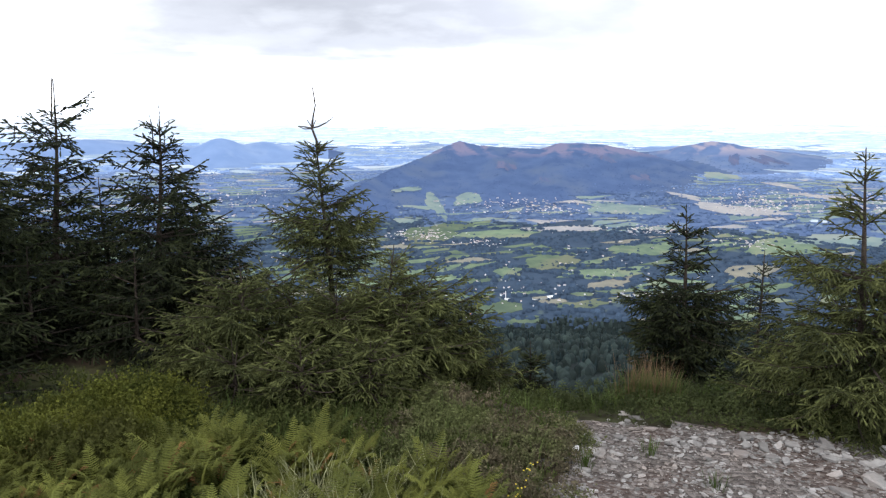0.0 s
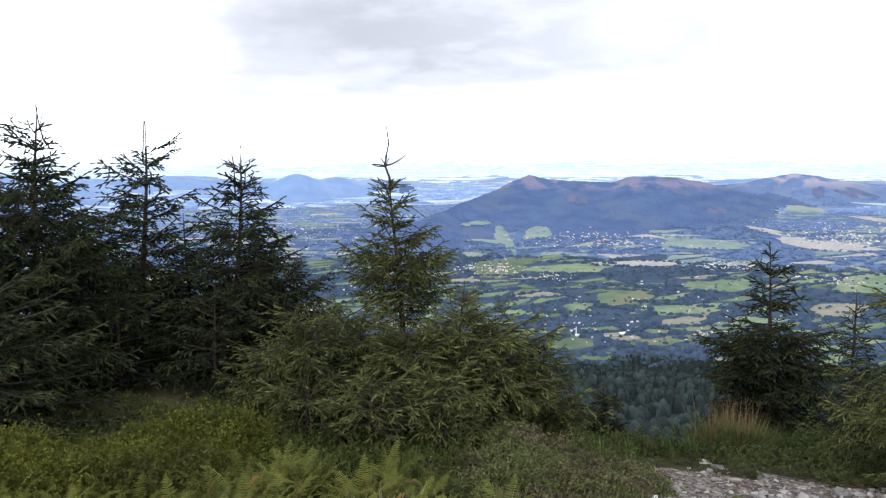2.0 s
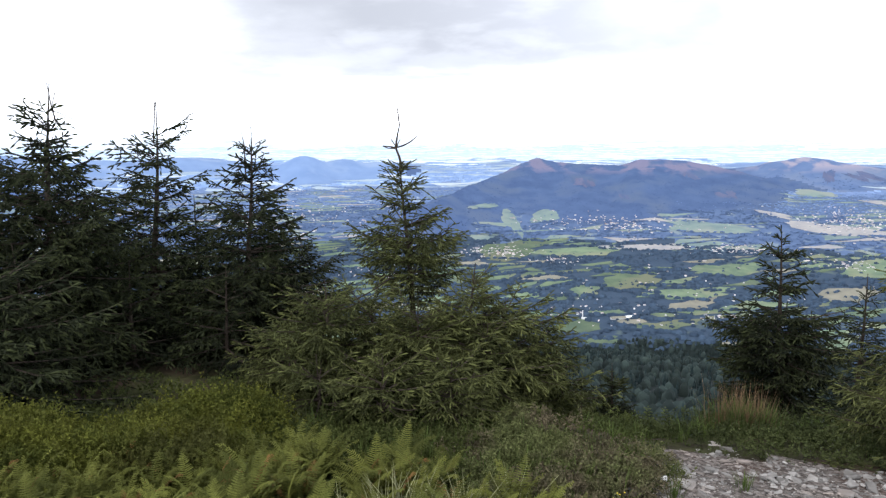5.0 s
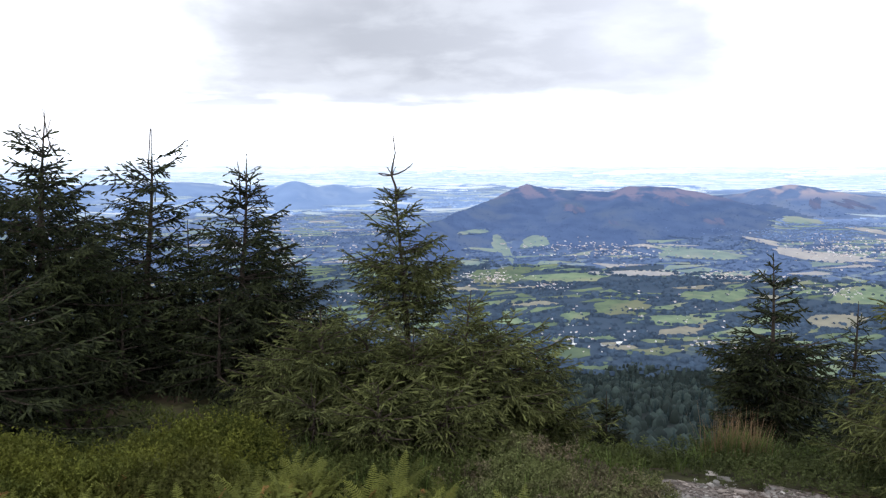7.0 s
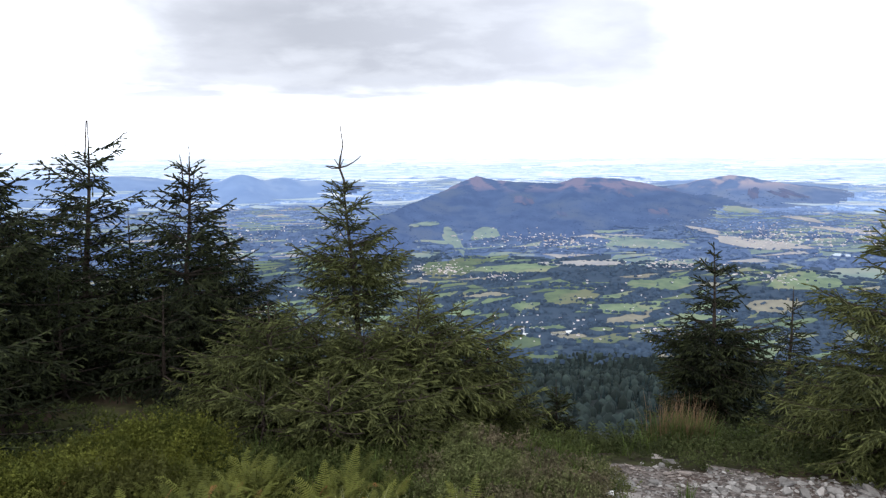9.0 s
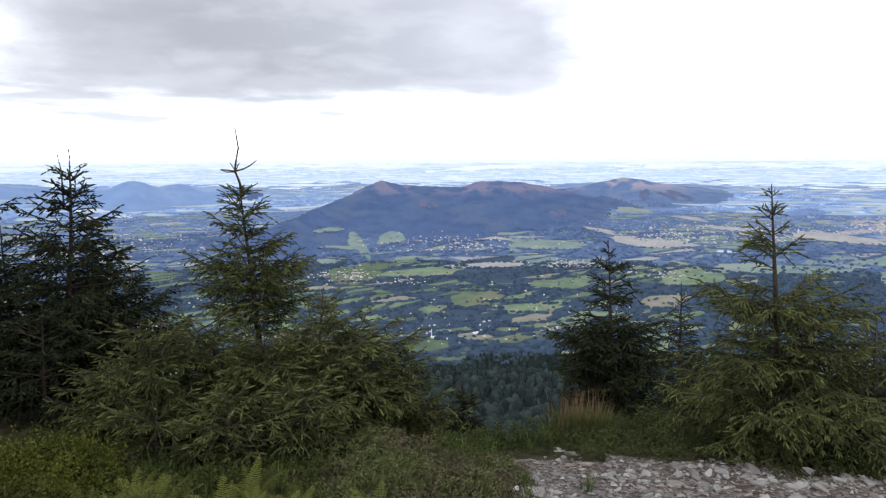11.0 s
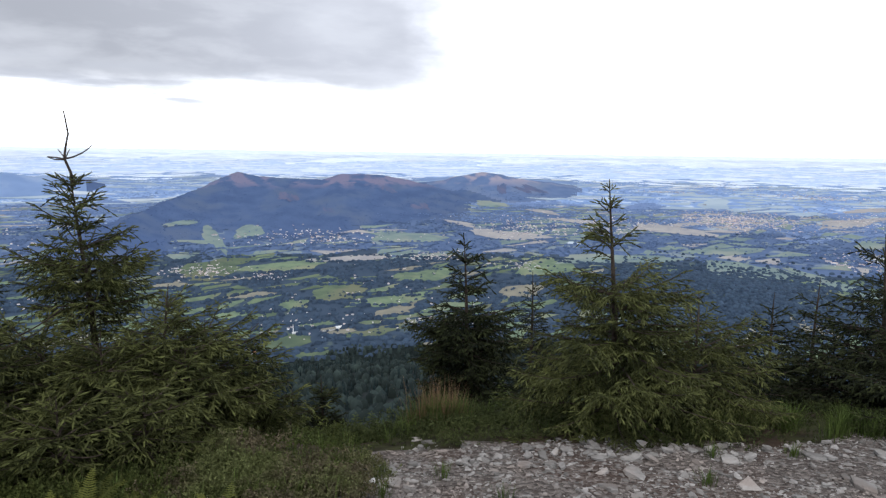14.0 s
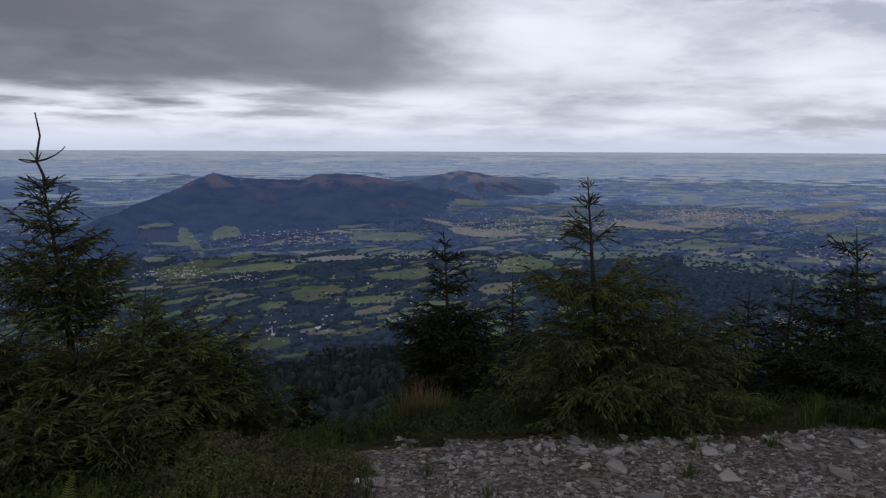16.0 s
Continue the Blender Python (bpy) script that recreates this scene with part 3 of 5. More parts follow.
MID_MEADOWS = [
    (5.1, -7.24, 0.9, 0.69, -0.78), (7.8, -6.7, 1.2, 0.46, 0.28), (20.9, -7.21, 3.5, 0.37, -0.14), (10.7, -9.6, 3.2, 0.41, 0.28),
    (5.0, -9.55, 3.0, 0.69, 0.37), (2.6, -5.9, 1.2, 0.18, 0.14), (2.4, -8.54, 1.0, 0.23, 0.0), (22.8, -8.73, 2.5, 0.18, 0.23),
    (32.5, -9.55, 2.3, 0.69, 0.46), (38.6, -8.57, 4.3, 0.41, 0.18), (46.8, -7.47, 2.5, 0.28, 0.23), (48.5, -8.93, 2.9, 0.64, -0.28),
    (54.7, -9.31, 2.9, 0.28, -0.64), (28.1, -4.33, 1.4, 0.23, -0.18), (56.6, -6.28, 0.9, 0.23, 0.0), (45.9, -3.79, 1.2, 0.32, 0.0),
    (43.6, -3.11, 0.9, 0.14, 0.14)]
MEADOWS = NEAR_MEADOWS + MID_MEADOWS
STUBBLES = [
    (16.1, -9.03, 3.4, 0.23, 0.23), (42.7, -5.96, 3.0, 0.32, -0.18), (29.3, -6.89, 2.8, 0.37, -0.28), (55.2, -4.75, 2.1, 0.28, 0.28),
    (56.2, -3.79, 1.2, 0.18, 0.09), (30.9, -11.61, 1.8, 0.55, 0.18), (53.9, -12.76, 1.9, 0.37, -0.37), (32.4, -4.85, 1.2, 0.14, -0.14),
    (25.5, -6.01, 1.3, 0.14, -0.23), (35.2, -5.57, 2.1, 0.14, -0.14), (15.1, -15.16, 1.3, 0.32, 0.23), (8.9, -15.01, 1.0, 0.23, 0.14),
    (1.6, -10.73, 1.2, 0.23, 0.0)]
CLEARINGS = [(11.0, -3.9, 0.64, 0.23, 0.0), (19.4, -3.16, 0.64, 0.18, -0.14), (22.0, -4.6, 0.64, 0.18, -0.14), (14.5, -4.94, 0.46, 0.14, -0.05),
             (28.8, -3.03, 0.37, 0.4, 0.0), (31.0, -3.0, 1.0, 0.16, -0.2)]
# farther fields get the materials with haze in their colour
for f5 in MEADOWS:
    field(*f5[:4], M["meadow" if f5[1] < -9.4 else "hazed_mid_meadow" if f5[1] < -4 else "hazed_far_meadow"], f5[4])
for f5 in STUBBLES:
    field(*f5[:4], M["stubble" if f5[1] < -9.4 else "hazed_mid_stubble"], f5[4], "mown yellow-brown field in the valley")
for f5 in [(a + w * rng.uniform(-0.6, 0.6), e + h * rng.uniform(-0.5, 0.4), w * rng.uniform(0.6, 0.95), h * rng.uniform(0.8, 1.2), s)
           for a, e, w, h, s in CLEARINGS for _ in range(2)]:
    field(*f5[:4], M["clearing"], f5[4], "felled brown clearing on the wooded mountain", "clearing", n=36, lift=1.0, rough=0.15, category="clearing")
field(35.2, -7.4, 0.7, 0.10, M["water"], 0.0, "small grey lake in the valley", "lake", category="lake")
taken = MEADOWS + STUBBLES


def clear_of_fields(a, e, grow=1.0):
    ok = np.ones(np.shape(a), bool)
    for fa, fe, fw, fh, fs in taken:
        ok &= ~((np.abs(a - fa) < fw * grow) & (np.abs(e - fe - fs * (a - fa) / fw) < fh * grow))
    return ok


def patchwork(su, sv, d0, d1, seed, turn):
    """Crooked four-sided plots over the valley floor, in metres; returns corner rings (n, 4, 2)."""
    g = np.random.default_rng(seed)
    nu, nv = int(2.6 * d1 / su), int(2.6 * d1 / sv)
    i, j = np.meshgrid(np.arange(nu), np.arange(nv), indexing="ij")
    u = (i - nu / 2) * su + g.uniform(-0.45, 0.45, i.shape) * su + (j % 2) * su * 0.4
    v = (j - nv / 2) * sv + g.uniform(-0.45, 0.45, i.shape) * sv + 0.25 * sv * np.sin(i * 0.7)
    c, s = math.cos(turn), math.sin(turn)
    x, y = u * c - v * s, u * s + v * c
    P = np.stack([x, y], -1)
    Q = np.stack([P[:-1, :-1], P[1:, :-1], P[1:, 1:], P[:-1, 1:]], 2).reshape(-1, 4, 2)
    m = Q.mean(1)
    d, az = np.hypot(m[:, 0], m[:, 1]), np.degrees(np.arctan2(m[:, 0], m[:, 1]))
    return Q[(d > d0) & (d < d1) & (az > -42) & (az < 70)]


def plot_mesh(Q, gap, g, lift=1.0):
    """Vertices and triangles of one plot, shrunk by its hedge, with wavering sides."""
    m = Q.mean(0)
    ring = []
    for k in range(4):
        p0, p1 = Q[k], Q[(k + 1) % 4]
        for t in (0, 0.25, 0.5, 0.75):
            ring.append(p0 * (1 - t) + p1 * t)
    ring = np.array(ring)
    away = ring - m
    ln = np.linalg.norm(away, axis=1, keepdims=True)
    bay = 1 - 0.30 * np.clip(np.sin(np.arange(16)[:, None] * 0.393 * g.integers(1, 4) + g.uniform(0, 6)), 0, 1) * g.uniform(0.2, 1)
    ring = m + away * g.uniform(0.68, 1.0) * bay * np.maximum(0.2, 1 - gap * g.uniform(0.5, 1.8, (16, 1)) / ln) + g.normal(0, gap * 0.5, (16, 2))
    pts = np.vstack([m[None], ring])
    d, az = np.hypot(pts[:, 0], pts[:, 1]), np.degrees(np.arctan2(pts[:, 0], pts[:, 1]))
    f = np.array([(0, 1 + (i + 1) % 16, 1 + i) for i in range(16)])
    return drape(az, true_to_r(d), lift), f


hedge_a, hedge_r, wood_a, wood_r = [], [], [], []


def lay_patchwork(su, sv, d0, d1, seed, turn, singly, looks, share, gap):
    g = np.random.default_rng(seed)
    Q = patchwork(su, sv, d0, d1, seed, turn)
    V, F, base = {}, {}, {}
    made = 0
    for q in Q:
        m = q.mean(0)
        d, az = math.hypot(*m), math.degrees(math.atan2(m[0], m[1]))
        r = true_to_r(d)
        el = -math.degrees(math.atan2(DEPTH, d))
        if float(land_z(az, r)) - floor_z(r) > 9 or not clear_of_fields(az, el, 1.15):
            continue
        t = np.linspace(0, 1, 9)[:-1]
        dense = 0.75 * waves(m[0] / 330, m[1] / 200, 21, 3) + 0.45 * g.normal()
        if -8 < az < 30:   # woods close round the mountain's foot
            dense += 0.7 * math.exp(-((el + 5.9) / 0.75) ** 2)
        if dense > 1 - 2 * share:
            n = int(34 * (su * sv) / 50000) + 2
            b = g.uniform(0, 1, (n, 2))
            p = q[0] * ((1 - b[:, :1]) * (1 - b[:, 1:])) + q[1] * (b[:, :1] * (1 - b[:, 1:])) + q[2] * (b[:, :1] * b[:, 1:]) + q[3] * ((1 - b[:, :1]) * b[:, 1:])
            wood_a.append(np.degrees(np.arctan2(p[:, 0], p[:, 1]))), wood_r.append(true_to_r(np.hypot(p[:, 0], p[:, 1])))
            continue
        for k in range(2):
            if g.random() < 0.62:
                n = int(g.integers(9, 24))
                t = g.random(n)[:, None]
                p = q[k] * (1 - t) + q[k + 1] * t + g.normal(0, gap * 0.5, (n, 2))
                hedge_a.append(np.degrees(np.arctan2(p[:, 0], p[:, 1]))), hedge_r.append(true_to_r(np.hypot(p[:, 0], p[:, 1])))
        v, f = plot_mesh(q, gap, g)
        look_at = looks[0] if g.random() < (0.88 if singly else 0.76) else looks[1]
        if singly and made < 280:
            ob = new("field", make_mesh("field", v, f, M[look_at], True))
            tagged(ob, "green meadow between dark hedges" if look_at == looks[0] else "pale mown field between hedges", "field", "fields of the valley")
            made += 1
        else:
            V.setdefault(look_at, []).append(v)
            F.setdefault(look_at, []).append(f + base.get(look_at, 0))
            base[look_at] = base.get(look_at, 0) + len(v)
    for k in V:
        tagged(new("distant_fields", make_mesh("distant_fields", np.vstack(V[k]), np.vstack(F[k]), M[k], True)),
               "patchwork of distant fields across the valley", "fields", kind="stuff")


# plots in three distance bands, the outer two coloured for haze
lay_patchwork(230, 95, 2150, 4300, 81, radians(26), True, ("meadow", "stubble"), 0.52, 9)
lay_patchwork(330, 170, 4300, 8600, 82, radians(18), False, ("hazed_mid_meadow", "hazed_mid_stubble"), 0.50, 14)
lay_patchwork(620, 420, 8600, 17000, 83, radians(8), False, ("hazed_far_meadow", "hazed_far_field"), 0.46, 24)
g = np.random.default_rng(84)
V, F, base = [], [], 0
for _ in range(1300):   # streaks of pale fields out to the horizon, haze in colour and sheen
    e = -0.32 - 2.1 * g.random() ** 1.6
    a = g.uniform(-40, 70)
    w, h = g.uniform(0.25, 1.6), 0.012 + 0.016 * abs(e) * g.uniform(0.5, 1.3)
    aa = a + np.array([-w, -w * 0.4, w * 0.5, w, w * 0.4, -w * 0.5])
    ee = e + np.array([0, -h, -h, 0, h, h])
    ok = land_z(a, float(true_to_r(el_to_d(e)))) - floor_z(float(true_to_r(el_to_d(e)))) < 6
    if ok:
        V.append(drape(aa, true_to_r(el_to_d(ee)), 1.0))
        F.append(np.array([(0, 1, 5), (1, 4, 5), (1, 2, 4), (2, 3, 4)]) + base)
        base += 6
tagged(new("plain_fields", make_mesh("plain_fields", np.vstack(V), np.vstack(F)[:, ::-1], M["hazed_pale_field"], True)),
       "pale streaks of fields on the distant plain, whitened for haze", "fields", kind="stuff")

# low tree clumps for the far hedges
TUFT_V = np.array([[0, 0, 1.0]] + [[math.cos(i * 1.5708) * 0.95, math.sin(i * 1.5708) * 0.8, 0.45 if i % 2 else 0.62] for i in range(4)]
                  + [[math.cos(i * 1.5708 + 0.5), math.sin(i * 1.5708 + 0.5), 0.0] for i in range(4)])
TUFT_F = np.array([(0, 1 + i, 1 + (i + 1) % 4) for i in range(4)] + [(1 + i, 5 + i, 1 + (i + 1) % 4) for i in range(4)])
# round tree clumps: a squat five-sided form
BLOB_V = np.array([[0, 0, 1.0]] + [[math.cos(i * 1.2566) * 0.75, math.sin(i * 1.2566) * 0.75, 0.72] for i in range(5)]
                  + [[math.cos(i * 1.2566 + 0.6), math.sin(i * 1.2566 + 0.6), 0.0] for i in range(5)])
BLOB_F = np.array([(0, 1 + i, 1 + (i + 1) % 5) for i in range(5)] + [(1 + i, 6 + i, 1 + (i + 1) % 5) for i in range(5)]
                  + [(1 + (i + 1) % 5, 6 + i, 6 + (i + 1) % 5) for i in range(5)])
FIR_V, FIR_F = [], []
for lay, (z0, z1, rad) in enumerate(((0.05, 0.55, 1.0), (0.34, 0.8, 0.68), (0.62, 1.0, 0.38))):
    b0 = len(FIR_V)
    FIR_V += [[math.cos(i * 1.0472 + lay) * rad * (1 if i % 2 else 0.78), math.sin(i * 1.0472 + lay) * rad * (1 if i % 2 else 0.78), z0] for i in range(6)] + [[0, 0, z1]]
    FIR_F += [(b0 + i, b0 + (i + 1) % 6, b0 + 6) for i in range(6)]
FIR_V, FIR_F = np.array(FIR_V), np.array(FIR_F)


def woods(name, label, pts_az, pts_r, size, material, form, jitter=0.35, squat=1.0):
    p = to_xyz(pts_az, pts_r, -0.3)
    n = len(p)
    h = size * rng.uniform(1 - jitter, 1 + jitter, n)
    w = h * squat * rng.uniform(0.8, 1.2, n)
    v, f = strew(*form, p, np.stack([w, w, h], -1))
    return tagged(new(name, make_mesh(name, v, f, material, True)), label, "woods", kind="stuff")


HA, HR = np.concatenate(hedge_a + wood_a), np.concatenate(hedge_r + wood_r)
ok = clear_of_fields(HA, -np.degrees(np.arctan2(DEPTH - HR * DEPTH / 4900, HR)), 0.9) & (land_z(HA, HR) - floor_z(HR) < 12)
HA, HR = HA[ok], HR[ok]
edge_a = np.concatenate([f[0] + rng.uniform(-1.1, 1.1, int(20 * f[2])) * f[2] for f in taken])
edge_e = np.concatenate([f[1] + np.where(rng.random(int(20 * f[2])) < 0.65, -1.12, 1.12) * f[3] + rng.normal(0, 0.03, int(20 * f[2])) for f in taken])
edge_e = edge_e + np.concatenate([np.full(int(20 * f[2]), 0.0) for f in taken])
HA, HR = np.concatenate([HA, edge_a]), np.concatenate([HR, land_at(edge_a, edge_e)])
# each farther band of hedges has more haze in its base colour
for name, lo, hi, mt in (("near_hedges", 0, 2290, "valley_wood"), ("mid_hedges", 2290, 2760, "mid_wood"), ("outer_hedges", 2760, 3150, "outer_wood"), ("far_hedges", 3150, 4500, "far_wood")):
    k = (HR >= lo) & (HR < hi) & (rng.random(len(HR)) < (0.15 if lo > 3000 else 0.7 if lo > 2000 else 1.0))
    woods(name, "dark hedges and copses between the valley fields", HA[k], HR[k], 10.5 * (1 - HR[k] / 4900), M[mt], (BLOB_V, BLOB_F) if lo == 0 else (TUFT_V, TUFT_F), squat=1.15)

# single trees scattered over the open fields
n = 5200
a, e = rng.uniform(-20, 62, n), -5.2 - 11.3 * rng.random(n) ** 1.3
keep = waves(a * 1.3, e * 4.0, 29) + rng.normal(0, 0.4, n) > 0.1
a, e = a[keep], e[keep]
r = land_at(a, e)
# tree colour by distance, haze blue included
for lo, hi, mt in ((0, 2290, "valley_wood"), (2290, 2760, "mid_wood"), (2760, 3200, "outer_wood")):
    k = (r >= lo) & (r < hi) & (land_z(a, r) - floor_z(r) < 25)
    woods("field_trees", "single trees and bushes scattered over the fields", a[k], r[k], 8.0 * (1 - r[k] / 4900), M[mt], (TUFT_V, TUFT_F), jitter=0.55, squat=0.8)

# wooded mountainside
n = 4500
a, r = rng.uniform(-6, 33, n), rng.uniform(2180, 3330, n)
up = land_z(a, r) - floor_z(r)
ok = (up > 8) & clear_of_fields(a, np.degrees(np.arctan2(land_z(a, r) - EYE, r)), 1.0)
el = np.degrees(np.arctan2(land_z(a, r) - EYE, r))
for fa, fe, fw, fh, _ in CLEARINGS:
    ok &= ~((np.abs(a - fa) < fw * 0.95) & (np.abs(el - fe) < fh * 0.9))
woods("mountain_woods", "woods on the long mountain, coloured blue for haze", a[ok], r[ok], rng.uniform(0.8, 2.0, ok.sum()), M["hill_wood"], (BLOB_V, BLOB_F), squat=2.2)
n = 4400
a, r = rng.normal(46.8, 5.2, n), rng.normal(1960, 165, n)
woods("knoll_woods", "dark woods on a low hill in the valley", a, r, np.full(n, 5.8), M["valley_wood"], (BLOB_V, BLOB_F), squat=1.0)

# forest on the near slope
n = 13500
a, r = rng.uniform(-30, 64, n), np.sqrt(rng.uniform(300 ** 2, 1640 ** 2, n))
ok = r < np.interp(a, [-30, 4, 9, 13, 17, 22, 30, 36, 64], [1385, 1385, 1425, 1460, 1515, 1530, 1590, 1590, 1540]) + 22 * waves(a / 2, a / 3, 28)
a, r, n = a[ok], r[ok], int(ok.sum())
kind = waves(a / 5, r / 130, 27) + rng.normal(0, 0.5, n)
fir = kind > -0.15
woods("slope_spruces", "dense dark spruce forest on the slope below", a[fir], r[fir], rng.uniform(9, 15, fir.sum()), M["slope_wood"], (FIR_V, FIR_F), squat=0.2)
woods("slope_beeches", "rounded broadleaf crowns in the slope forest", a[~fir], r[~fir], rng.uniform(8, 12, (~fir).sum()), M["slope_leaf"], (BLOB_V, BLOB_F), squat=0.42)

# houses: a gabled block, walls and roof
HW = np.array([[-1, -0.6, 0], [1, -0.6, 0], [1, 0.6, 0], [-1, 0.6, 0], [-1, -0.6, 0.8], [1, -0.6, 0.8], [1, 0.6, 0.8], [-1, 0.6, 0.8], [-1, 0, 1.35], [1, 0, 1.35]])
HWF = np.array([(0, 1, 5), (0, 5, 4), (2, 3, 7), (2, 7, 6), (1, 2, 6), (1, 6, 5), (3, 0, 4), (3, 4, 7), (4, 7, 8), (5, 9, 6)])
RV = np.array([[-1.1, -0.75, 0.72], [1.1, -0.75, 0.72], [1.1, 0, 1.45], [-1.1, 0, 1.45], [-1.1, 0.75, 0.72], [1.1, 0.75, 0.72]])
RF = np.array([(0, 1, 2), (0, 2, 3), (3, 2, 5), (3, 5, 4)])
VILLAGES = [  # heading, angle, half width, half height, houses
    (23.5, -8.9, 4.0, 0.35, 190), (47.5, -5.0, 4.0, 0.6, 1500), (38, -5.8, 4.0, 0.75, 300), (58, -7.4, 4.0, 0.7, 240), (13.0, -7.2, 6.0, 0.7, 210),
    (4.0, -9.8, 3.0, 0.6, 150), (-6, -11.3, 4.0, 0.5, 60), (12.5, -14.4, 6.0, 1.2, 60), (23.0, -14.3, 5.0, 0.6, 34), (-14, -6.5, 7.0, 1.6, 240),
    (-30, -5, 6.0, 0.9, 90), (47, -2.4, 9.0, 0.35, 260), (57, -4.6, 5.0, 1.0, 320), (30, -9.4, 3.0, 0.4, 60), (31, -6.3, 4.5, 1.0, 280), (20, -11.5, 10.0, 2.2, 50),
    (53.0, -3.0, 4.0, 0.22, 260), (42.5, -2.95, 2.4, 0.10, 120), (9.0, -10.4, 2.2, 0.3, 70)]
for va, ve, vw, vh, n in VILLAGES:
    a, e = va + rng.normal(0, vw * 0.5, n), ve + rng.normal(0, vh * 0.5, n)
    r = land_at(a, np.minimum(e, -1.2))
    p = to_xyz(a, r, 0.3)
    sz = (np.where(r > 2290, 4.8, 3.5) * (1.15 - r / 4900) * rng.uniform(0.6, 1.25, n))[:, None] * np.array([[1, 1, 0.75]])
    big = rng.random(n) < 0.07
    sz[big] *= np.array([[2.6, 2.0, 1.1]])
    turn = rng.uniform(0, 3.14, n)
    village = empty("village", Matrix.Identity(4))
    tagged(village, "scattered white houses with red and grey roofs", "village", "villages of the valley", "stuff")
    part("house_walls", make_mesh("house_walls", *strew(HW, HWF, p, sz, turn), M["house_wall"]), village)
    part("house_roofs", make_mesh("house_roofs", *strew(RV, RF, p, sz, turn), M["house_roof"]), village)


# single buildings that stand out
def boxed(v, f, size, m):
    return (v * np.array(size)) @ np.array(m.to_3x3()).T, f


def building(name, label, az, el, size, turn, roof="house_roof"):
    r = float(land_at(np.array([az]), np.array([el]))[0])
    p = Vector(to_xyz(np.array([az]), np.array([r]), 0.2)[0])
    ob = tagged(empty(name, Matrix.Translation(p) @ pose(0, 0, 0, 0, 0, turn)), label, "building")
    part("wall", make_mesh("wall", HW * np.array(size), HWF, M["white"]), ob, "white walls")
    part("roof", make_mesh("roof", RV * np.array(size), RF, M[roof]), ob)
    return ob


mast = building("mast_building", "white building with a tall white mast", 11.35, -15.2, (6, 5, 4), -20, "white")
ang = np.arange(8) * math.pi / 4
lo = np.column_stack([np.cos(ang) * 1.5 - 4, np.sin(ang) * 1.5, np.zeros(8)])
hi = np.column_stack([np.cos(ang) * 0.8 - 4, np.sin(ang) * 0.8, np.full(8, 23.0)])
part("mast", make_mesh("mast", np.vstack([lo, hi, [[-4, 0, 24]]]), np.array([(i, (i + 1) % 8, 8 + (i + 1) % 8) for i in range(8)] + [(i, 8 + (i + 1) % 8, 8 + i) for i in range(8)]
                                + [(8 + i, 8 + (i + 1) % 8, 16) for i in range(8)]), M["white"]), mast, "slim white mast")
building("factory_hall", "long pale factory hall among trees", 14.3, -15.0, (22, 9, 5), 10, "stubble")
building("factory_hall", "long pale factory hall among trees", 15.3, -14.85, (16, 8, 5), 12, "white")
building("house", "house with a bright orange roof", 8.0, -16.7, (7, 6, 6), 30, "orange_roof")

# ---- spruces ----
def bough_pieces(length, seed, fine):
    """One bough along +x: a bowed axis with hanging side twigs; pieces as start, end, needled, young, thickness."""
    g = np.random.default_rng(seed)
    out = []
    n = max(2, round(length / 0.06))
    t = np.linspace(0, 1, n + 1)
    pts = np.stack([length * t, 0.05 * length * np.sin(t * 3 + g.uniform(0, 6)) * t, length * (0.17 * t ** 3 - 0.27 * t ** 1.4)], -1)
    for i in range(n):
        out.append((pts[i], pts[i + 1], t[i] > 0.3 or length < 0.3, i == n - 1, 0.003 + 0.010 * length * (1 - t[i])))

    def twig(p, d, size, spread, tip_young):
        k = max(1, round(size / (0.048 if fine else 0.06)))
        d = d / math.sqrt(d @ d)
        for j in range(k):
            e = p + d * size / k
            last = j == k - 1
            out.append((p, e, True, last and tip_young, 0.002))
            if spread and not last:
                across = np.array([d[1], -d[0], 0.0])
                for sgn in (-1, 1):
                    if g.random() < 0.85:
                        w = d * g.uniform(0.5, 0.8) + across * sgn * g.uniform(0.6, 0.95) + np.array([0, 0, g.normal(-0.42, 0.18)])
                        w = w / math.sqrt(w @ w)
                        size2 = g.uniform(0.034, 0.060) * (1.15 - 0.4 * j / k) * (1 if fine else 1.2)
                        out.append((e, e + w * size2, True, tip_young and g.random() < 0.55, 0.0015))
            p = e
            d = d + np.array([0, 0, -0.13]) + g.normal(0, 0.05, 3)
            d = d / math.sqrt(d @ d)

    step = 0.056 if fine else 0.084
    for s in np.arange(0.10 * length + 0.02, length, step):
        u = s / length
        c = np.array([np.interp(u, t, pts[:, k]) for k in range(3)])
        for sgn in (-1, 1):
            if g.random() < 0.10:
                continue
            size = min(0.30, 0.55 * length * (1 - u) ** 0.75 * min(1, 0.4 + 2.5 * u)) * g.uniform(0.6, 1.15) + 0.045
            d = np.array([g.uniform(0.5, 0.95), sgn * g.uniform(0.65, 1.0), g.uniform(-0.55, 0.08)])
            twig(c, d, size, size > 0.13, u > 0.25)
    for _ in range(int(length * 7)):
        u = g.uniform(0.15, 0.85)
        c = np.array([np.interp(u, t, pts[:, k]) for k in range(3)])
        twig(c, np.array([0.35, g.normal(0, 0.45), -0.9]), g.uniform(0.07, 0.19), False, g.random() < 0.3)
    return out


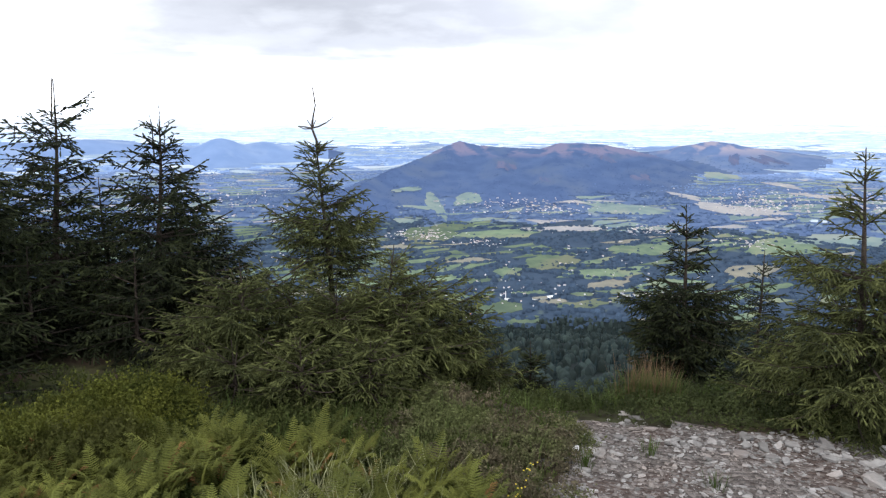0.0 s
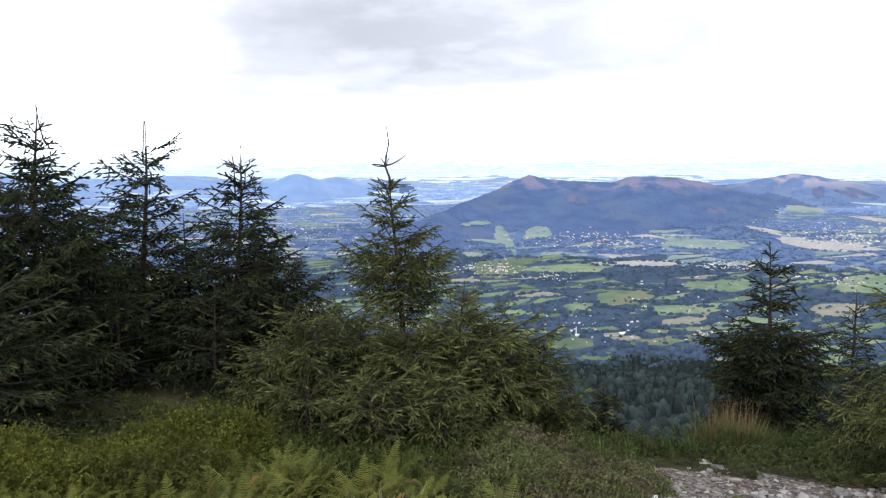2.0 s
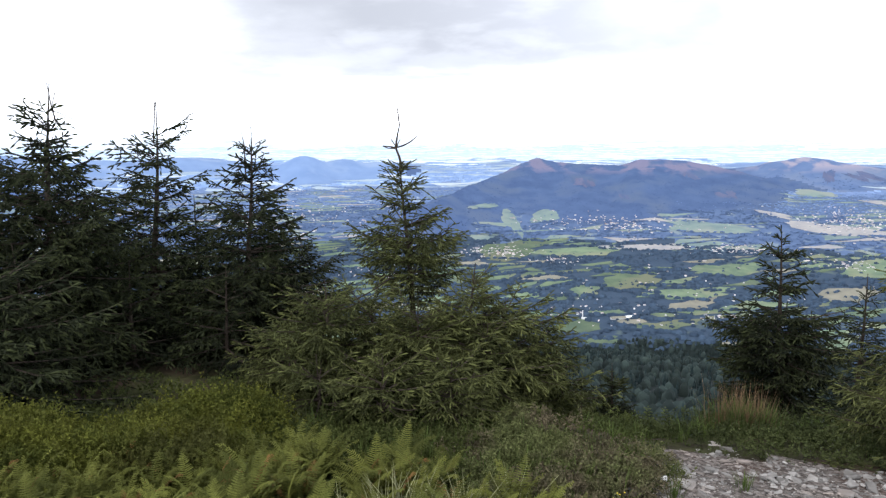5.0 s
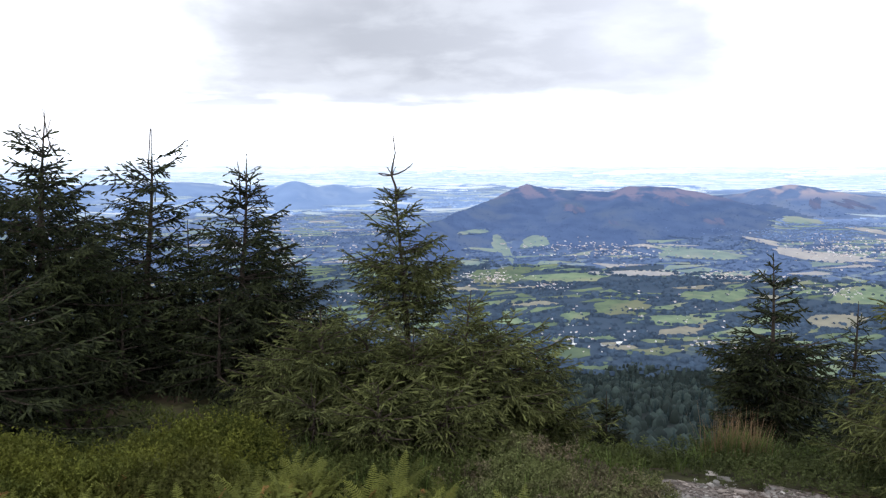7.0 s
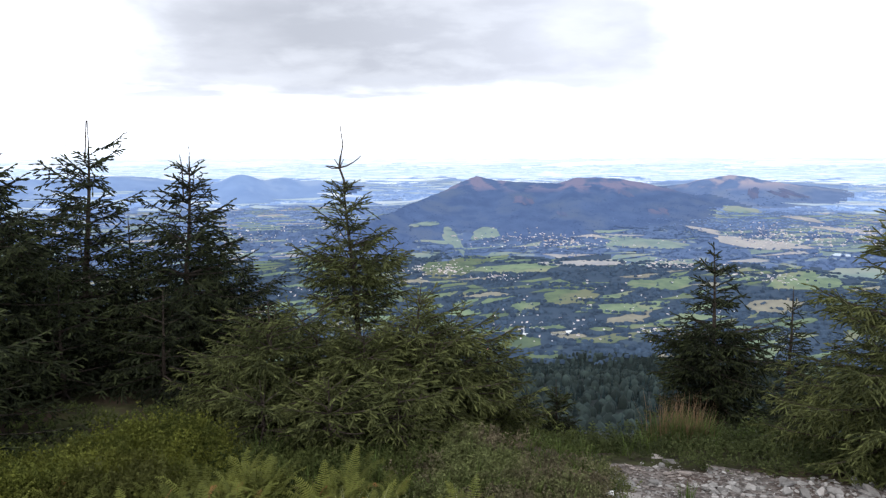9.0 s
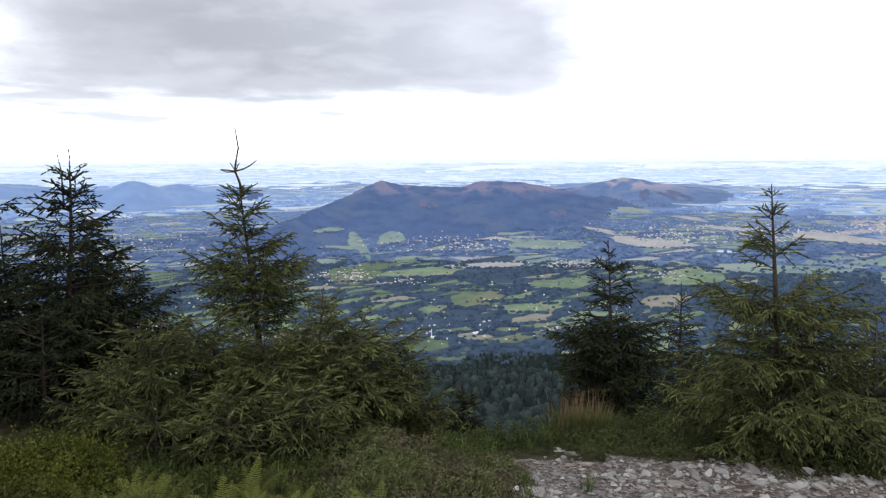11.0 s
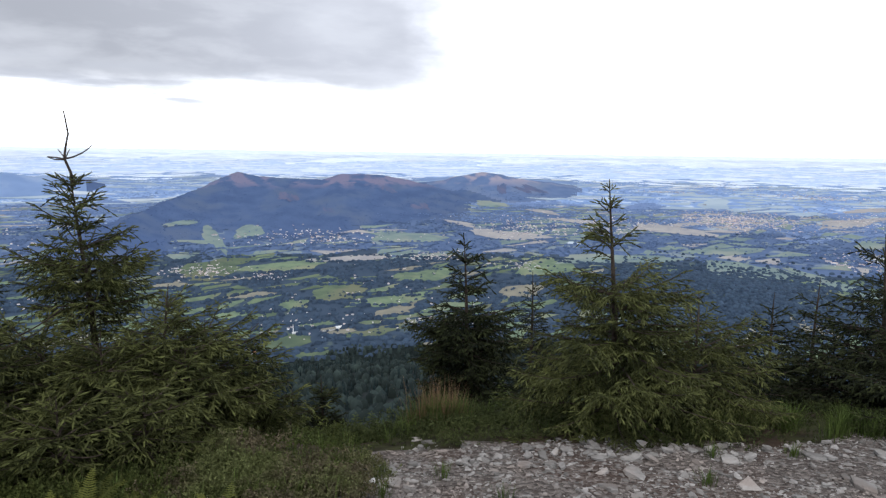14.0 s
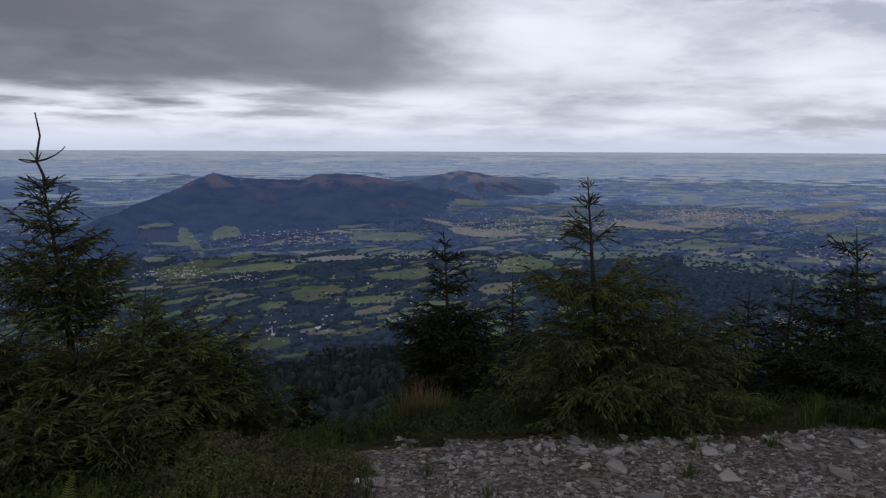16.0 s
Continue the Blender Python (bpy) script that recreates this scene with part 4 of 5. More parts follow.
def shoots(pieces, seed, fine):
    """Needles round the pieces: a packed spindle with a fringe of single needles. Returns wood, old and young geometry."""
    g = np.random.default_rng(seed)
    S0, S1 = np.array([p[0] for p in pieces]), np.array([p[1] for p in pieces])
    needled, young, W = np.array([p[2] for p in pieces]), np.array([p[3] for p in pieces]), np.array([p[4] for p in pieces])
    D = S1 - S0
    Ln = np.linalg.norm(D, axis=1, keepdims=True) + 1e-9
    D = D / Ln
    ref = np.where(np.abs(D[:, 2:3]) < 0.9, np.array([[0, 0, 1.0]]), np.array([[1.0, 0, 0]]))
    P = np.cross(D, ref)
    P /= np.linalg.norm(P, axis=1, keepdims=True)
    Q = np.cross(D, P)
    thick = W > 0.0025
    wv = []
    for k in range(3):
        c, s = math.cos(k * 2.094), math.sin(k * 2.094)
        wv += [S0 + (P * c + Q * s) * W[:, None], S1 + (P * c + Q * s) * W[:, None] * 0.8]
    wv = np.stack(wv, 1)[thick]
    b = (np.arange(len(wv)) * 6)[:, None]
    wf = np.concatenate([b + np.array([[2 * k, 2 * ((k + 1) % 3), 2 * ((k + 1) % 3) + 1, 2 * k + 1]]) for k in range(3)])
    s0, s1, p, q, d, ln, yg = S0[needled], S1[needled], P[needled], Q[needled], D[needled], Ln[needled], young[needled]
    n = len(s0)
    mid = s0 + (s1 - s0) * g.uniform(0.55, 0.80, (n, 1))
    rad = g.uniform(0.0046, 0.0068, (n, 1)) * (1.0 if fine else 1.45)
    spin = g.uniform(0, 6.283, (n, 1))
    ring = [mid + (p * np.cos(spin + k * 2.094) + q * np.sin(spin + k * 2.094)) * rad for k in range(3)]
    spindle = np.stack([s0 - d * 0.012, s1 + d * 0.007, *ring], 1)
    faces = np.array([(0, 3, 2), (0, 4, 3), (0, 2, 4), (1, 2, 3), (1, 3, 4), (1, 4, 2)])
    cnt = np.maximum(3, ln[:, 0] * (120 if fine else 58)).astype(int)
    idx = np.repeat(np.arange(n), cnt)
    m = len(idx)
    t = g.random(m)[:, None]
    base = s0[idx] * (1 - t) + s1[idx] * t
    th = g.uniform(0, 6.283, m)[:, None]
    radial = p[idx] * np.cos(th) + q[idx] * np.sin(th)
    tip = base + (d[idx] * 0.62 + radial * 0.85) * g.uniform(0.011, 0.018, m)[:, None]
    tang = np.cross(d[idx], radial)
    wd = g.uniform(0.0016, 0.0027, m)[:, None] * (1.0 if fine else 1.7)
    tri = np.stack([base - tang * wd, base + tang * wd, tip], 1)

    def gather(which):
        k = int(which.sum())
        f = (faces[None] + (np.arange(k) * 5)[:, None, None]).reshape(-1, 3)
        loose = tri[which[idx]].reshape(-1, 3)
        return np.concatenate([spindle[which].reshape(-1, 3), loose]), np.concatenate([f, np.arange(len(loose)).reshape(-1, 3) + k * 5])

    return (wv.reshape(-1, 3), wf), gather(~yg), gather(yg)


BOUGH_SIZES = (0.07, 0.12, 0.19, 0.28, 0.40, 0.55, 0.74, 0.96, 1.2)


@functools.lru_cache(maxsize=None)
def bough(k, variant, fine):
    return shoots(bough_pieces(BOUGH_SIZES[k], 1000 + 10 * k + variant, fine), 2000 + 10 * k + variant, fine)


def spruce_geometry(height, profile, seed, leader=0.12, density=1.0, spacing=0.17, lean=(0, 0), fine=False, bare=0.04, gap=(2, 2)):
    """Trunk, boughs and needles of a young spruce; profile is (share of height, half width) pairs."""
    g = np.random.default_rng(seed)
    hs, ws = [p[0] for p in profile], [p[1] for p in profile]

    def axis(z):
        u = z / height
        return np.stack([lean[0] * u + 0.02 * np.sin(z * 2.2 + seed), lean[1] * u + 0.02 * np.cos(z * 1.7 + seed), z], -1)

    zs, z, turn = [], 0.05 * height, g.uniform(0, 6)
    while z < height * (1 - leader):
        near_top = (z / height) ** 2
        k = max(4, round(g.uniform(5.2, 7.2) * density * (1 - 0.35 * near_top)))
        turn += g.uniform(0.3, 0.9)
        zs += [(z + g.normal(0, 0.02), turn + 6.283 * i / k + g.normal(0, 0.22), 1.0) for i in range(k)]
        zs += [(z + g.uniform(0.02, spacing), g.uniform(0, 6.283), g.uniform(0.45, 0.85)) for _ in range(round(3.5 * density * (1 - near_top)))]
        z += spacing * g.uniform(0.8, 1.2)
    out = {0: ([], []), 1: ([], []), 2: ([], [])}
    count = [0, 0, 0]
    for q, az, share in zs:
        u = q / height
        if u > 0.985 or gap[0] < u < gap[1] or (u > 0.68 and g.random() < 0.28):
            continue
        length = max(0.055, np.interp(u, hs, ws) * share * (g.uniform(0.5, 1.3) if u > 0.65 else g.uniform(0.75, 1.15)))
        pitch = math.atan(np.interp(u, [0, 0.3, 0.7, 0.9, 1.0], [0.02, 0.18, 0.55, 1.0, 1.5]) + g.normal(0, 0.11))
        k = int(np.argmin([abs(math.log(length / b)) for b in BOUGH_SIZES]))
        size = length / BOUGH_SIZES[k] / max(0.7, math.cos(pitch)) ** 0.6
        geo = bough(k, int(g.integers(3)), fine)
        m = np.array(Matrix.Rotation(az, 3, "Z") @ Matrix.Rotation(-pitch, 3, "Y") @ Matrix.Rotation(g.normal(0, 0.15), 3, "X"))
        foot = axis(np.array([q]))[0]
        dead = g.random() < bare and length > 0.2
        for i, (v, f) in enumerate(geo):
            if dead and i:
                continue
            out[i][0].append((v * size) @ m.T + foot)
            out[i][1].append(f + count[i])
            count[i] += len(v)
    # the leading shoot
    tops = np.arange(height * (1 - leader) - 0.12, height - 0.02, 0.05)
    geo = shoots([(axis(np.array([a]))[0], axis(np.array([a + 0.05]))[0], leader < 0.1 or a < height * (1 - leader), False, 0.004) for a in tops], seed, fine)
    for i in (0, 1):
        out[i][0].append(geo[i][0]), out[i][1].append(geo[i][1] + count[i])
    # trunk as an eight-sided taper
    zz = np.linspace(-0.25, height, 22)
    rad = np.interp(zz, [-0.25, 0, height], [0.030 * height ** 0.8 + 0.012, 0.016 * height + 0.008, 0.003])
    ang = np.arange(8) * math.pi / 4
    ring = np.stack([np.cos(ang), np.sin(ang), np.zeros(8)], -1)
    tv = (axis(zz)[:, None] + ring[None] * (rad[:, None, None] * (1 + 0.08 * g.normal(size=(22, 8, 1))))).reshape(-1, 3)
    tf = np.array([(i * 8 + j, i * 8 + (j + 1) % 8, (i + 1) * 8 + (j + 1) % 8, (i + 1) * 8 + j) for i in range(21) for j in range(8)])
    return (tv, tf), *[(np.vstack(out[i][0]), np.vstack(out[i][1])) for i in range(3)]


def spot(az, r):
    a = radians(az)
    return Vector((r * math.sin(a), r * math.cos(a), float(land_z(az, r))))


def spruce(az, r, top_el, profile, seed, label, dark=False, top_az=None, **kw):
    """A spruce that stands at heading az and distance r, as high as top_el degrees above level."""
    foot = spot(az, r)
    height = EYE + r * math.tan(radians(top_el)) - foot.z
    if top_az is not None:
        kw["lean"] = (r * (math.sin(radians(top_az)) - math.sin(radians(az))), r * (math.cos(radians(top_az)) - math.cos(radians(az))))
    trunk, boughs, needles, young = spruce_geometry(height, profile, seed, **kw)
    tree = tagged(empty("spruce", Matrix.Translation(foot)), label, "tree", "spruces on the summit")
    part("trunk", make_mesh("trunk", *trunk, M["bark"], True), tree, "grey-brown bark")
    tagged(part("branchwork", make_mesh("branchwork", *boughs, M["dead"]), tree), kind="stuff")
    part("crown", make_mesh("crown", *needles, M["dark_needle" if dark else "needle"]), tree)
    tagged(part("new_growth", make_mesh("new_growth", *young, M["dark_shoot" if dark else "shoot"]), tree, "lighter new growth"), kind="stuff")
    return tree, foot, height


CONE = [(0, 0.9), (0.15, 0.95), (0.4, 0.75), (0.65, 0.45), (0.85, 0.22), (1, 0.03)]


def scaled(profile, k):
    return [(h, w * k) for h, w in profile]


RAGGED = spruce(-32.0, 7.0, 3.8, [(0, 1.05), (0.31, 1.0), (0.56, 0.82), (0.66, 0.62), (0.70, 0.43), (0.75, 0.26), (0.82, 0.31), (0.9, 0.23), (0.95, 0.08), (1, 0.01)], 1,
       "tall dark spruce with a ragged top beside the ferns", True, top_az=-30.8, leader=0.13, density=1.70)
spruce(-40.5, 6.4, -2.0, [(0, 1.2), (0.3, 1.1), (0.6, 0.8), (0.85, 0.35), (1, 0.03)], 2, "dense dark spruce at the edge of the heath", True, density=1.33)
THIN = spruce(-24.9, 7.6, 2.6, [(0, 0.95), (0.3, 0.85), (0.45, 0.66), (0.57, 0.40), (0.68, 0.42), (0.75, 0.46), (0.85, 0.46), (0.89, 0.26), (0.92, 0.04), (1, 0.01)], 3,
       "thin-topped spruce with sparse brownish boughs", True, top_az=-23.8, leader=0.16, density=1.26)
FORKED = spruce(-18.3, 7.3, 0.8, [(0, 1.0), (0.25, 0.95), (0.41, 0.82), (0.58, 0.62), (0.68, 0.48), (0.81, 0.27), (0.90, 0.17), (1, 0.02)], 4,
       "dark spruce with a forked top in the row", True, top_az=-16.7, leader=0.05, density=1.63)
spruce(-13.4, 8.2, -9.2, [(0, 0.9), (0.4, 0.8), (0.75, 0.55), (0.9, 0.3), (1, 0.04)], 5, "low dark spruce behind the taller row", True, density=1.26)
spruce(-36.0, 5.6, -7.5, [(0, 1.0), (0.4, 0.8), (0.8, 0.4), (1, 0.04)], 15, "bushy dark spruce behind the bilberries", True, density=1.41)
for az, r, el, k, seed in ((-43.0, 9.0, -1.0, 1.0, 61), (-31.0, 10.0, -5.0, 1.0, 62), (-24.5, 10.0, -6.0, 1.0, 63), (-18.0, 10.0, -7.5, 1.0, 64), (-28.4, 8.0, -3.5, 0.85, 25), (-21.2, 8.3, -4.5, 0.8, 26), (-15.6, 7.6, -7.0, 0.8, 27), (-37.0, 7.8, -0.5, 0.95, 28), (-26.5, 6.6, -9.5, 0.8, 29), (-19.5, 6.5, -10.5, 0.8, 30), (-34.0, 6.2, -7.5, 0.9, 32)):
    spruce(az, r, el, scaled(CONE, k), seed, "dark spruce filling the row behind the bilberries", True, density=0.62)
LEADER_TREE = spruce(-3.7, 6.1, -1.8, [(0, 0.9), (0.28, 0.8), (0.34, 0.34), (0.40, 0.36), (0.47, 0.50), (0.54, 0.56), (0.62, 0.55), (0.70, 0.46), (0.755, 0.27), (0.86, 0.22), (0.94, 0.12), (1, 0.04)], 6,
       "spruce with a bare forked leader above its crown", top_az=-4.6, leader=0.02, gap=(0.29, 0.35), density=1.9, fine=True)
BUSH = [(0, 0.80), (0.35, 0.80), (0.6, 0.68), (0.8, 0.48), (0.93, 0.24), (1, 0.05)]
for az, r, el, k, seed in ((-11.4, 5.3, -11.9, 0.85, 7), (-7.4, 5.5, -13.6, 0.85, 8), (-14.6, 5.6, -15.2, 0.75, 21), (-3.2, 5.1, -14.2, 0.8, 22),
                           (4.4, 5.5, -13.8, 0.85, 10), (7.2, 5.7, -16.2, 0.62, 23), (2.6, 5.0, -16.0, 0.75, 24), (9.4, 5.5, -20.0, 0.55, 31), (10.8, 5.2, -22.2, 0.4, 33),
                           (-12.2, 4.7, -18.2, 0.62, 34), (-6.4, 4.5, -18.6, 0.6, 35), (-0.4, 4.5, -19.0, 0.6, 36)):
    spruce(az, r, el, scaled(BUSH, k), seed, "low bushy green spruce", density=1.35, spacing=0.14, fine=True)
spruce(0.6, 5.3, -10.7, [(0, 0.8), (0.35, 0.75), (0.6, 0.5), (0.8, 0.2), (1, 0.03)], 9, "small green spruce with a slender top", top_az=1.8, density=1.35, spacing=0.14, fine=True)
spruce(26.6, 7.4, -7.0, [(0, 0.68), (0.36, 0.66), (0.52, 0.58), (0.57, 0.46), (0.63, 0.10), (0.66, 0.27), (0.72, 0.30), (0.8, 0.24), (0.9, 0.12), (1, 0.02)], 11,
       "slender spruce with a gap below its top", True, top_az=25.8, gap=(0.585, 0.655), leader=0.05, density=2.1, spacing=0.15)
spruce(31.8, 9.5, -9.9, [(0, 0.5), (0.4, 0.42), (0.7, 0.24), (0.9, 0.12), (1, 0.02)], 12, "narrow dark spruce beyond the path", True, density=1.11)
spruce(39.3, 5.35, -2.3, [(0, 0.98), (0.1, 1.0), (0.31, 0.88), (0.45, 0.68), (0.57, 0.56), (0.61, 0.4), (0.64, 0.14), (0.69, 0.14), (0.71, 0.34), (0.78, 0.30), (0.82, 0.13), (0.92, 0.08), (1, 0.02)], 13,
       "full broad spruce at the edge of the stony path", top_az=37.9, leader=0.03, gap=(0.625, 0.69), density=1.25, spacing=0.14, fine=True)
spruce(45.2, 5.9, -12.4, [(0, 0.9), (0.4, 0.8), (0.75, 0.45), (1, 0.06)], 14, "low spreading spruce beside the path", density=1.3, fine=True)
spruce(50.8, 8.0, -10.5, [(0, 0.75), (0.3, 0.7), (0.6, 0.4), (0.8, 0.2), (1, 0.03)], 16, "small dark spruce beyond the path", True, density=1.04)
spruce(53.7, 8.8, -8.9, [(0, 0.5), (0.3, 0.4), (0.5, 0.3), (0.8, 0.2), (1, 0.02)], 17, "thin bare spruce with few needles", True, density=0.70)
spruce(58.6, 7.6, -5.6, [(0, 1.0), (0.3, 0.9), (0.55, 0.5), (0.75, 0.3), (0.9, 0.15), (1, 0.02)], 18, "dark spruce beside the grassy path edge", True, top_az=57.4, density=1.04)
spruce(13.6, 7.6, -18.6, [(0, 0.40), (0.4, 0.36), (0.8, 0.16), (1, 0.03)], 19, "young dark spruce below the edge", True, density=2.4, spacing=0.09)
for az, r, el, k, seed in ((47.6, 7.0, -14.2, 0.9, 71), (55.0, 7.6, -13.2, 0.85, 72), (62.0, 6.8, -9.5, 1.0, 73), (34.5, 8.2, -15.5, 0.7, 74)):
    spruce(az, r, el, scaled(CONE, k), seed, "dark spruce in the thicket beyond the path", True, density=1.2)
spruce(11.2, 8.6, -19.4, [(0, 0.26), (0.5, 0.2), (1, 0.03)], 20, "young dark spruce below the edge", True, density=2.2, spacing=0.09)

# ---- loose slate on the path ----
def local(az, el, lift=0.0):
    rs = np.linspace(1.2, 14, 600)
    line = EYE + rs * math.tan(radians(el))
    z = land_z(np.full(600, az), rs)
    i = int((z > line).argmax())
    return spot(az, rs[i])


def slab_mesh(seed):
    g = np.random.default_rng(seed)
    k = int(g.integers(4, 7))
    a = np.sort(g.uniform(0, 2 * math.pi / k * 0.7, k) + np.arange(k) * 2 * math.pi / k)
    rad = g.uniform(0.7, 1.15, k)
    ring = np.stack([np.cos(a) * rad, np.sin(a) * rad * g.uniform(0.42, 0.85)], -1) * 0.5
    th = g.uniform(0.08, 0.2)
    low = np.column_stack([ring * 0.92, np.full(k, -0.06)])
    mid = np.column_stack([ring, np.full(k, th * 0.75) + g.normal(0, 0.015, k)])
    top = np.column_stack([ring * 0.86, np.full(k, th) + g.normal(0, 0.02, k)])
    v = np.vstack([low, mid, top, [[0, 0, th]]])
    f = []
    for i in range(k):
        j = (i + 1) % k
        f += [(i, j, k + j), (i, k + j, k + i), (k + i, k + j, 2 * k + j), (k + i, 2 * k + j, 2 * k + i), (2 * k + i, 2 * k + j, 3 * k)]
    return v, np.array(f)


def chip_mesh(seed):
    """A small flat chip: the lower edge is bedded in the dirt."""
    v, f = slab_mesh(seed)
    k = (len(v) - 1) // 3
    v = v[k:].copy()
    v[:k, 2] = -0.08
    keep = np.array([t for t in f - k if t.min() >= 0])
    return v, keep


SLABS = [slab_mesh(s) for s in range(14)]
CHIPS = [chip_mesh(s + 40) for s in range(14)]


def path_spots(n, smin, smax, seed, az0=8, az1=72):
    g = np.random.default_rng(seed)
    k = n * 14
    az, r = g.uniform(az0, az1, k), np.sqrt(g.uniform((2.2 if az0 > 0 else 0.4) ** 2, 6.4 ** 2, k))
    x, y = r * np.sin(np.radians(az)), r * np.cos(np.radians(az))
    bare = 0.5 + 0.5 * waves(x * 1.9, y * 1.9, 13) + np.where(az > 47, 0.15, 0)
    ok = np.flatnonzero((on_path(x, y) > g.uniform(0.3, 0.9, k)) & (g.random(k) > 0.8 * bare))[:n]
    size = smin * (smax / smin) ** (g.random(len(ok)) ** 2.2)
    return list(zip(x[ok], y[ok], land_z(az[ok], r[ok]), size))


def rim_spots(n):
    """Larger slabs thrown up along the far rim of the path."""
    g = np.random.default_rng(35)
    out = []
    while len(out) < n:
        q, s = g.uniform(0.0, 4.2), g.normal(4.35, 0.16)
        x, y = q * math.cos(FALL) + s * math.sin(FALL), -q * math.sin(FALL) + s * math.cos(FALL)
        if on_path(x, y) > 0.15:
            out.append((x, y, float(land_z(math.degrees(math.atan2(x, y)), math.hypot(x, y))) + 0.012, g.uniform(0.04, 0.12)))
    return out


def build_stones():
    bed = tagged(empty("loose_slate", Matrix.Identity(4)), "loose grey slate slabs and chips on a trodden path", "stones", kind="structure")
    shared = [make_mesh("stone", v, f, M["slate_one"]) for v, f in SLABS]
    g = np.random.default_rng(31)
    for x, y, z, size in path_spots(225, 0.05, 0.16, 30) + rim_spots(65):
        ob = new("stone", shared[int(g.integers(len(shared)))])
        ob.parent = bed
        ob.matrix_basis = pose(x, y, z, g.normal(0, 11), g.normal(0, 11), g.uniform(0, 360)) @ Matrix.Diagonal((size, size, size * g.uniform(0.7, 1.1), 1))
    for az, el, size, turn, tip in ((15.6, -28.6, 0.22, 20, 4), (19.9, -26.5, 0.20, 80, 6), (20.1, -27.4, 0.22, 70, 5), (41.2, -25.6, 0.25, 60, 16),
                                    (54.6, -21.9, 0.30, 100, 5), (58.0, -23.2, 0.34, 60, 6), (50.0, -25.0, 0.30, 20, 9), (22.0, -24.1, 0.13, 0, 20), (23.2, -24.3, 0.18, 130, 8),
                                    (44.0, -27.5, 0.27, 150, 8), (36.6, -23.5, 0.24, 60, 38)):
        q = local(az, el)
        ob = new("stone", shared[int(g.integers(len(shared)))])
        ob.parent = bed
        size *= 0.72
        ob.matrix_basis = pose(q.x, q.y, q.z, tip, 0, turn) @ Matrix.Diagonal((size, size, size * 0.8, 1))
    V, F, base = [], [], 0
    for x, y, z, size in path_spots(12500, 0.011, 0.060, 33) + path_spots(2200, 0.025, 0.10, 34, -60, 240):
        v, f = CHIPS[int(g.integers(len(CHIPS)))]
        m = np.array(pose(x, y, z, g.normal(0, 15), g.normal(0, 15), g.uniform(0, 360)))
        V.append((v * np.array([size * 1.15, size, size * 0.7])) @ m[:3, :3].T + m[:3, 3]), F.append(f + base)
        base += len(v)
    tagged(part("slate_chips", make_mesh("slate_chips", np.vstack(V), np.vstack(F), M["slate"]), bed), kind="stuff")


build_stones()


# ---- undergrowth ----
def heath_spots(n, az0, az1, r0, r1, seed):
    g = np.random.default_rng(seed)
    az, r = g.uniform(az0, az1, n * 30), np.sqrt(g.uniform(r0 ** 2, r1 ** 2, n * 30))
    x, y = r * np.sin(np.radians(az)), r * np.cos(np.radians(az))
    ok = np.flatnonzero(on_path(x, y) < 0.25)[:n]
    return list(zip(x[ok], y[ok], land_z(az[ok], r[ok])))


def leaf_bush(spots, seed, radius, height, leaf, count, lumps=9):
    """Twiggy low shrub cover: domes of many leafy sprigs gathered in lumps round the spots."""
    g = np.random.default_rng(seed)
    c = np.array(spots)
    per = 12
    own = np.repeat(np.arange(len(c)), max(1, count // per))
    k = len(own)
    sc = g.uniform(0.6, 1.4, len(c))[own]
    lump = own * lumps + g.integers(0, lumps, k)
    th, u = g.uniform(0, 6.283, len(c) * lumps)[lump], np.sqrt(g.random(len(c) * lumps))[lump]
    off = g.normal(0, 0.17, (k, 2))
    px, py = np.cos(th) * u + off[:, 0], np.sin(th) * u + off[:, 1]
    far = np.hypot(px, py)
    rise = np.sqrt(np.clip(1.05 - far ** 2, 0, 1)) * (0.62 + 0.38 * g.random(len(c) * lumps)[lump]) - 1.6 * (off ** 2).sum(1)
    foot = c[own] + np.stack([px * radius * sc, py * radius * sc, height * sc * np.maximum(rise, 0.05) * g.uniform(0.75, 1.0, k)], -1)
    lean = np.stack([px * 0.5 + off[:, 0] * 2, py * 0.5 + off[:, 1] * 2, np.ones(k)], -1) + g.normal(0, 0.2, (k, 3))
    long = (height * g.uniform(0.16, 0.34, k))[:, None]
    idx = np.repeat(np.arange(k), per)
    n = len(idx)
    p = foot[idx] + lean[idx] * long[idx] * g.random(n)[:, None] + g.normal(0, leaf * 0.45, (n, 3))
    d = g.normal(size=(n, 3)) + np.array([0, 0, 0.9])
    d /= np.linalg.norm(d, axis=1, keepdims=True)
    e = np.cross(d, g.normal(size=(n, 3)))
    e /= np.linalg.norm(e, axis=1, keepdims=True)
    L = (leaf * g.uniform(0.6, 1.3, n))[:, None]
    v = np.stack([p + e * L * 0.36, p + d * L, p - e * L * 0.36], 1).reshape(-1, 3)
    return v, np.arange(len(v)).reshape(-1, 3)


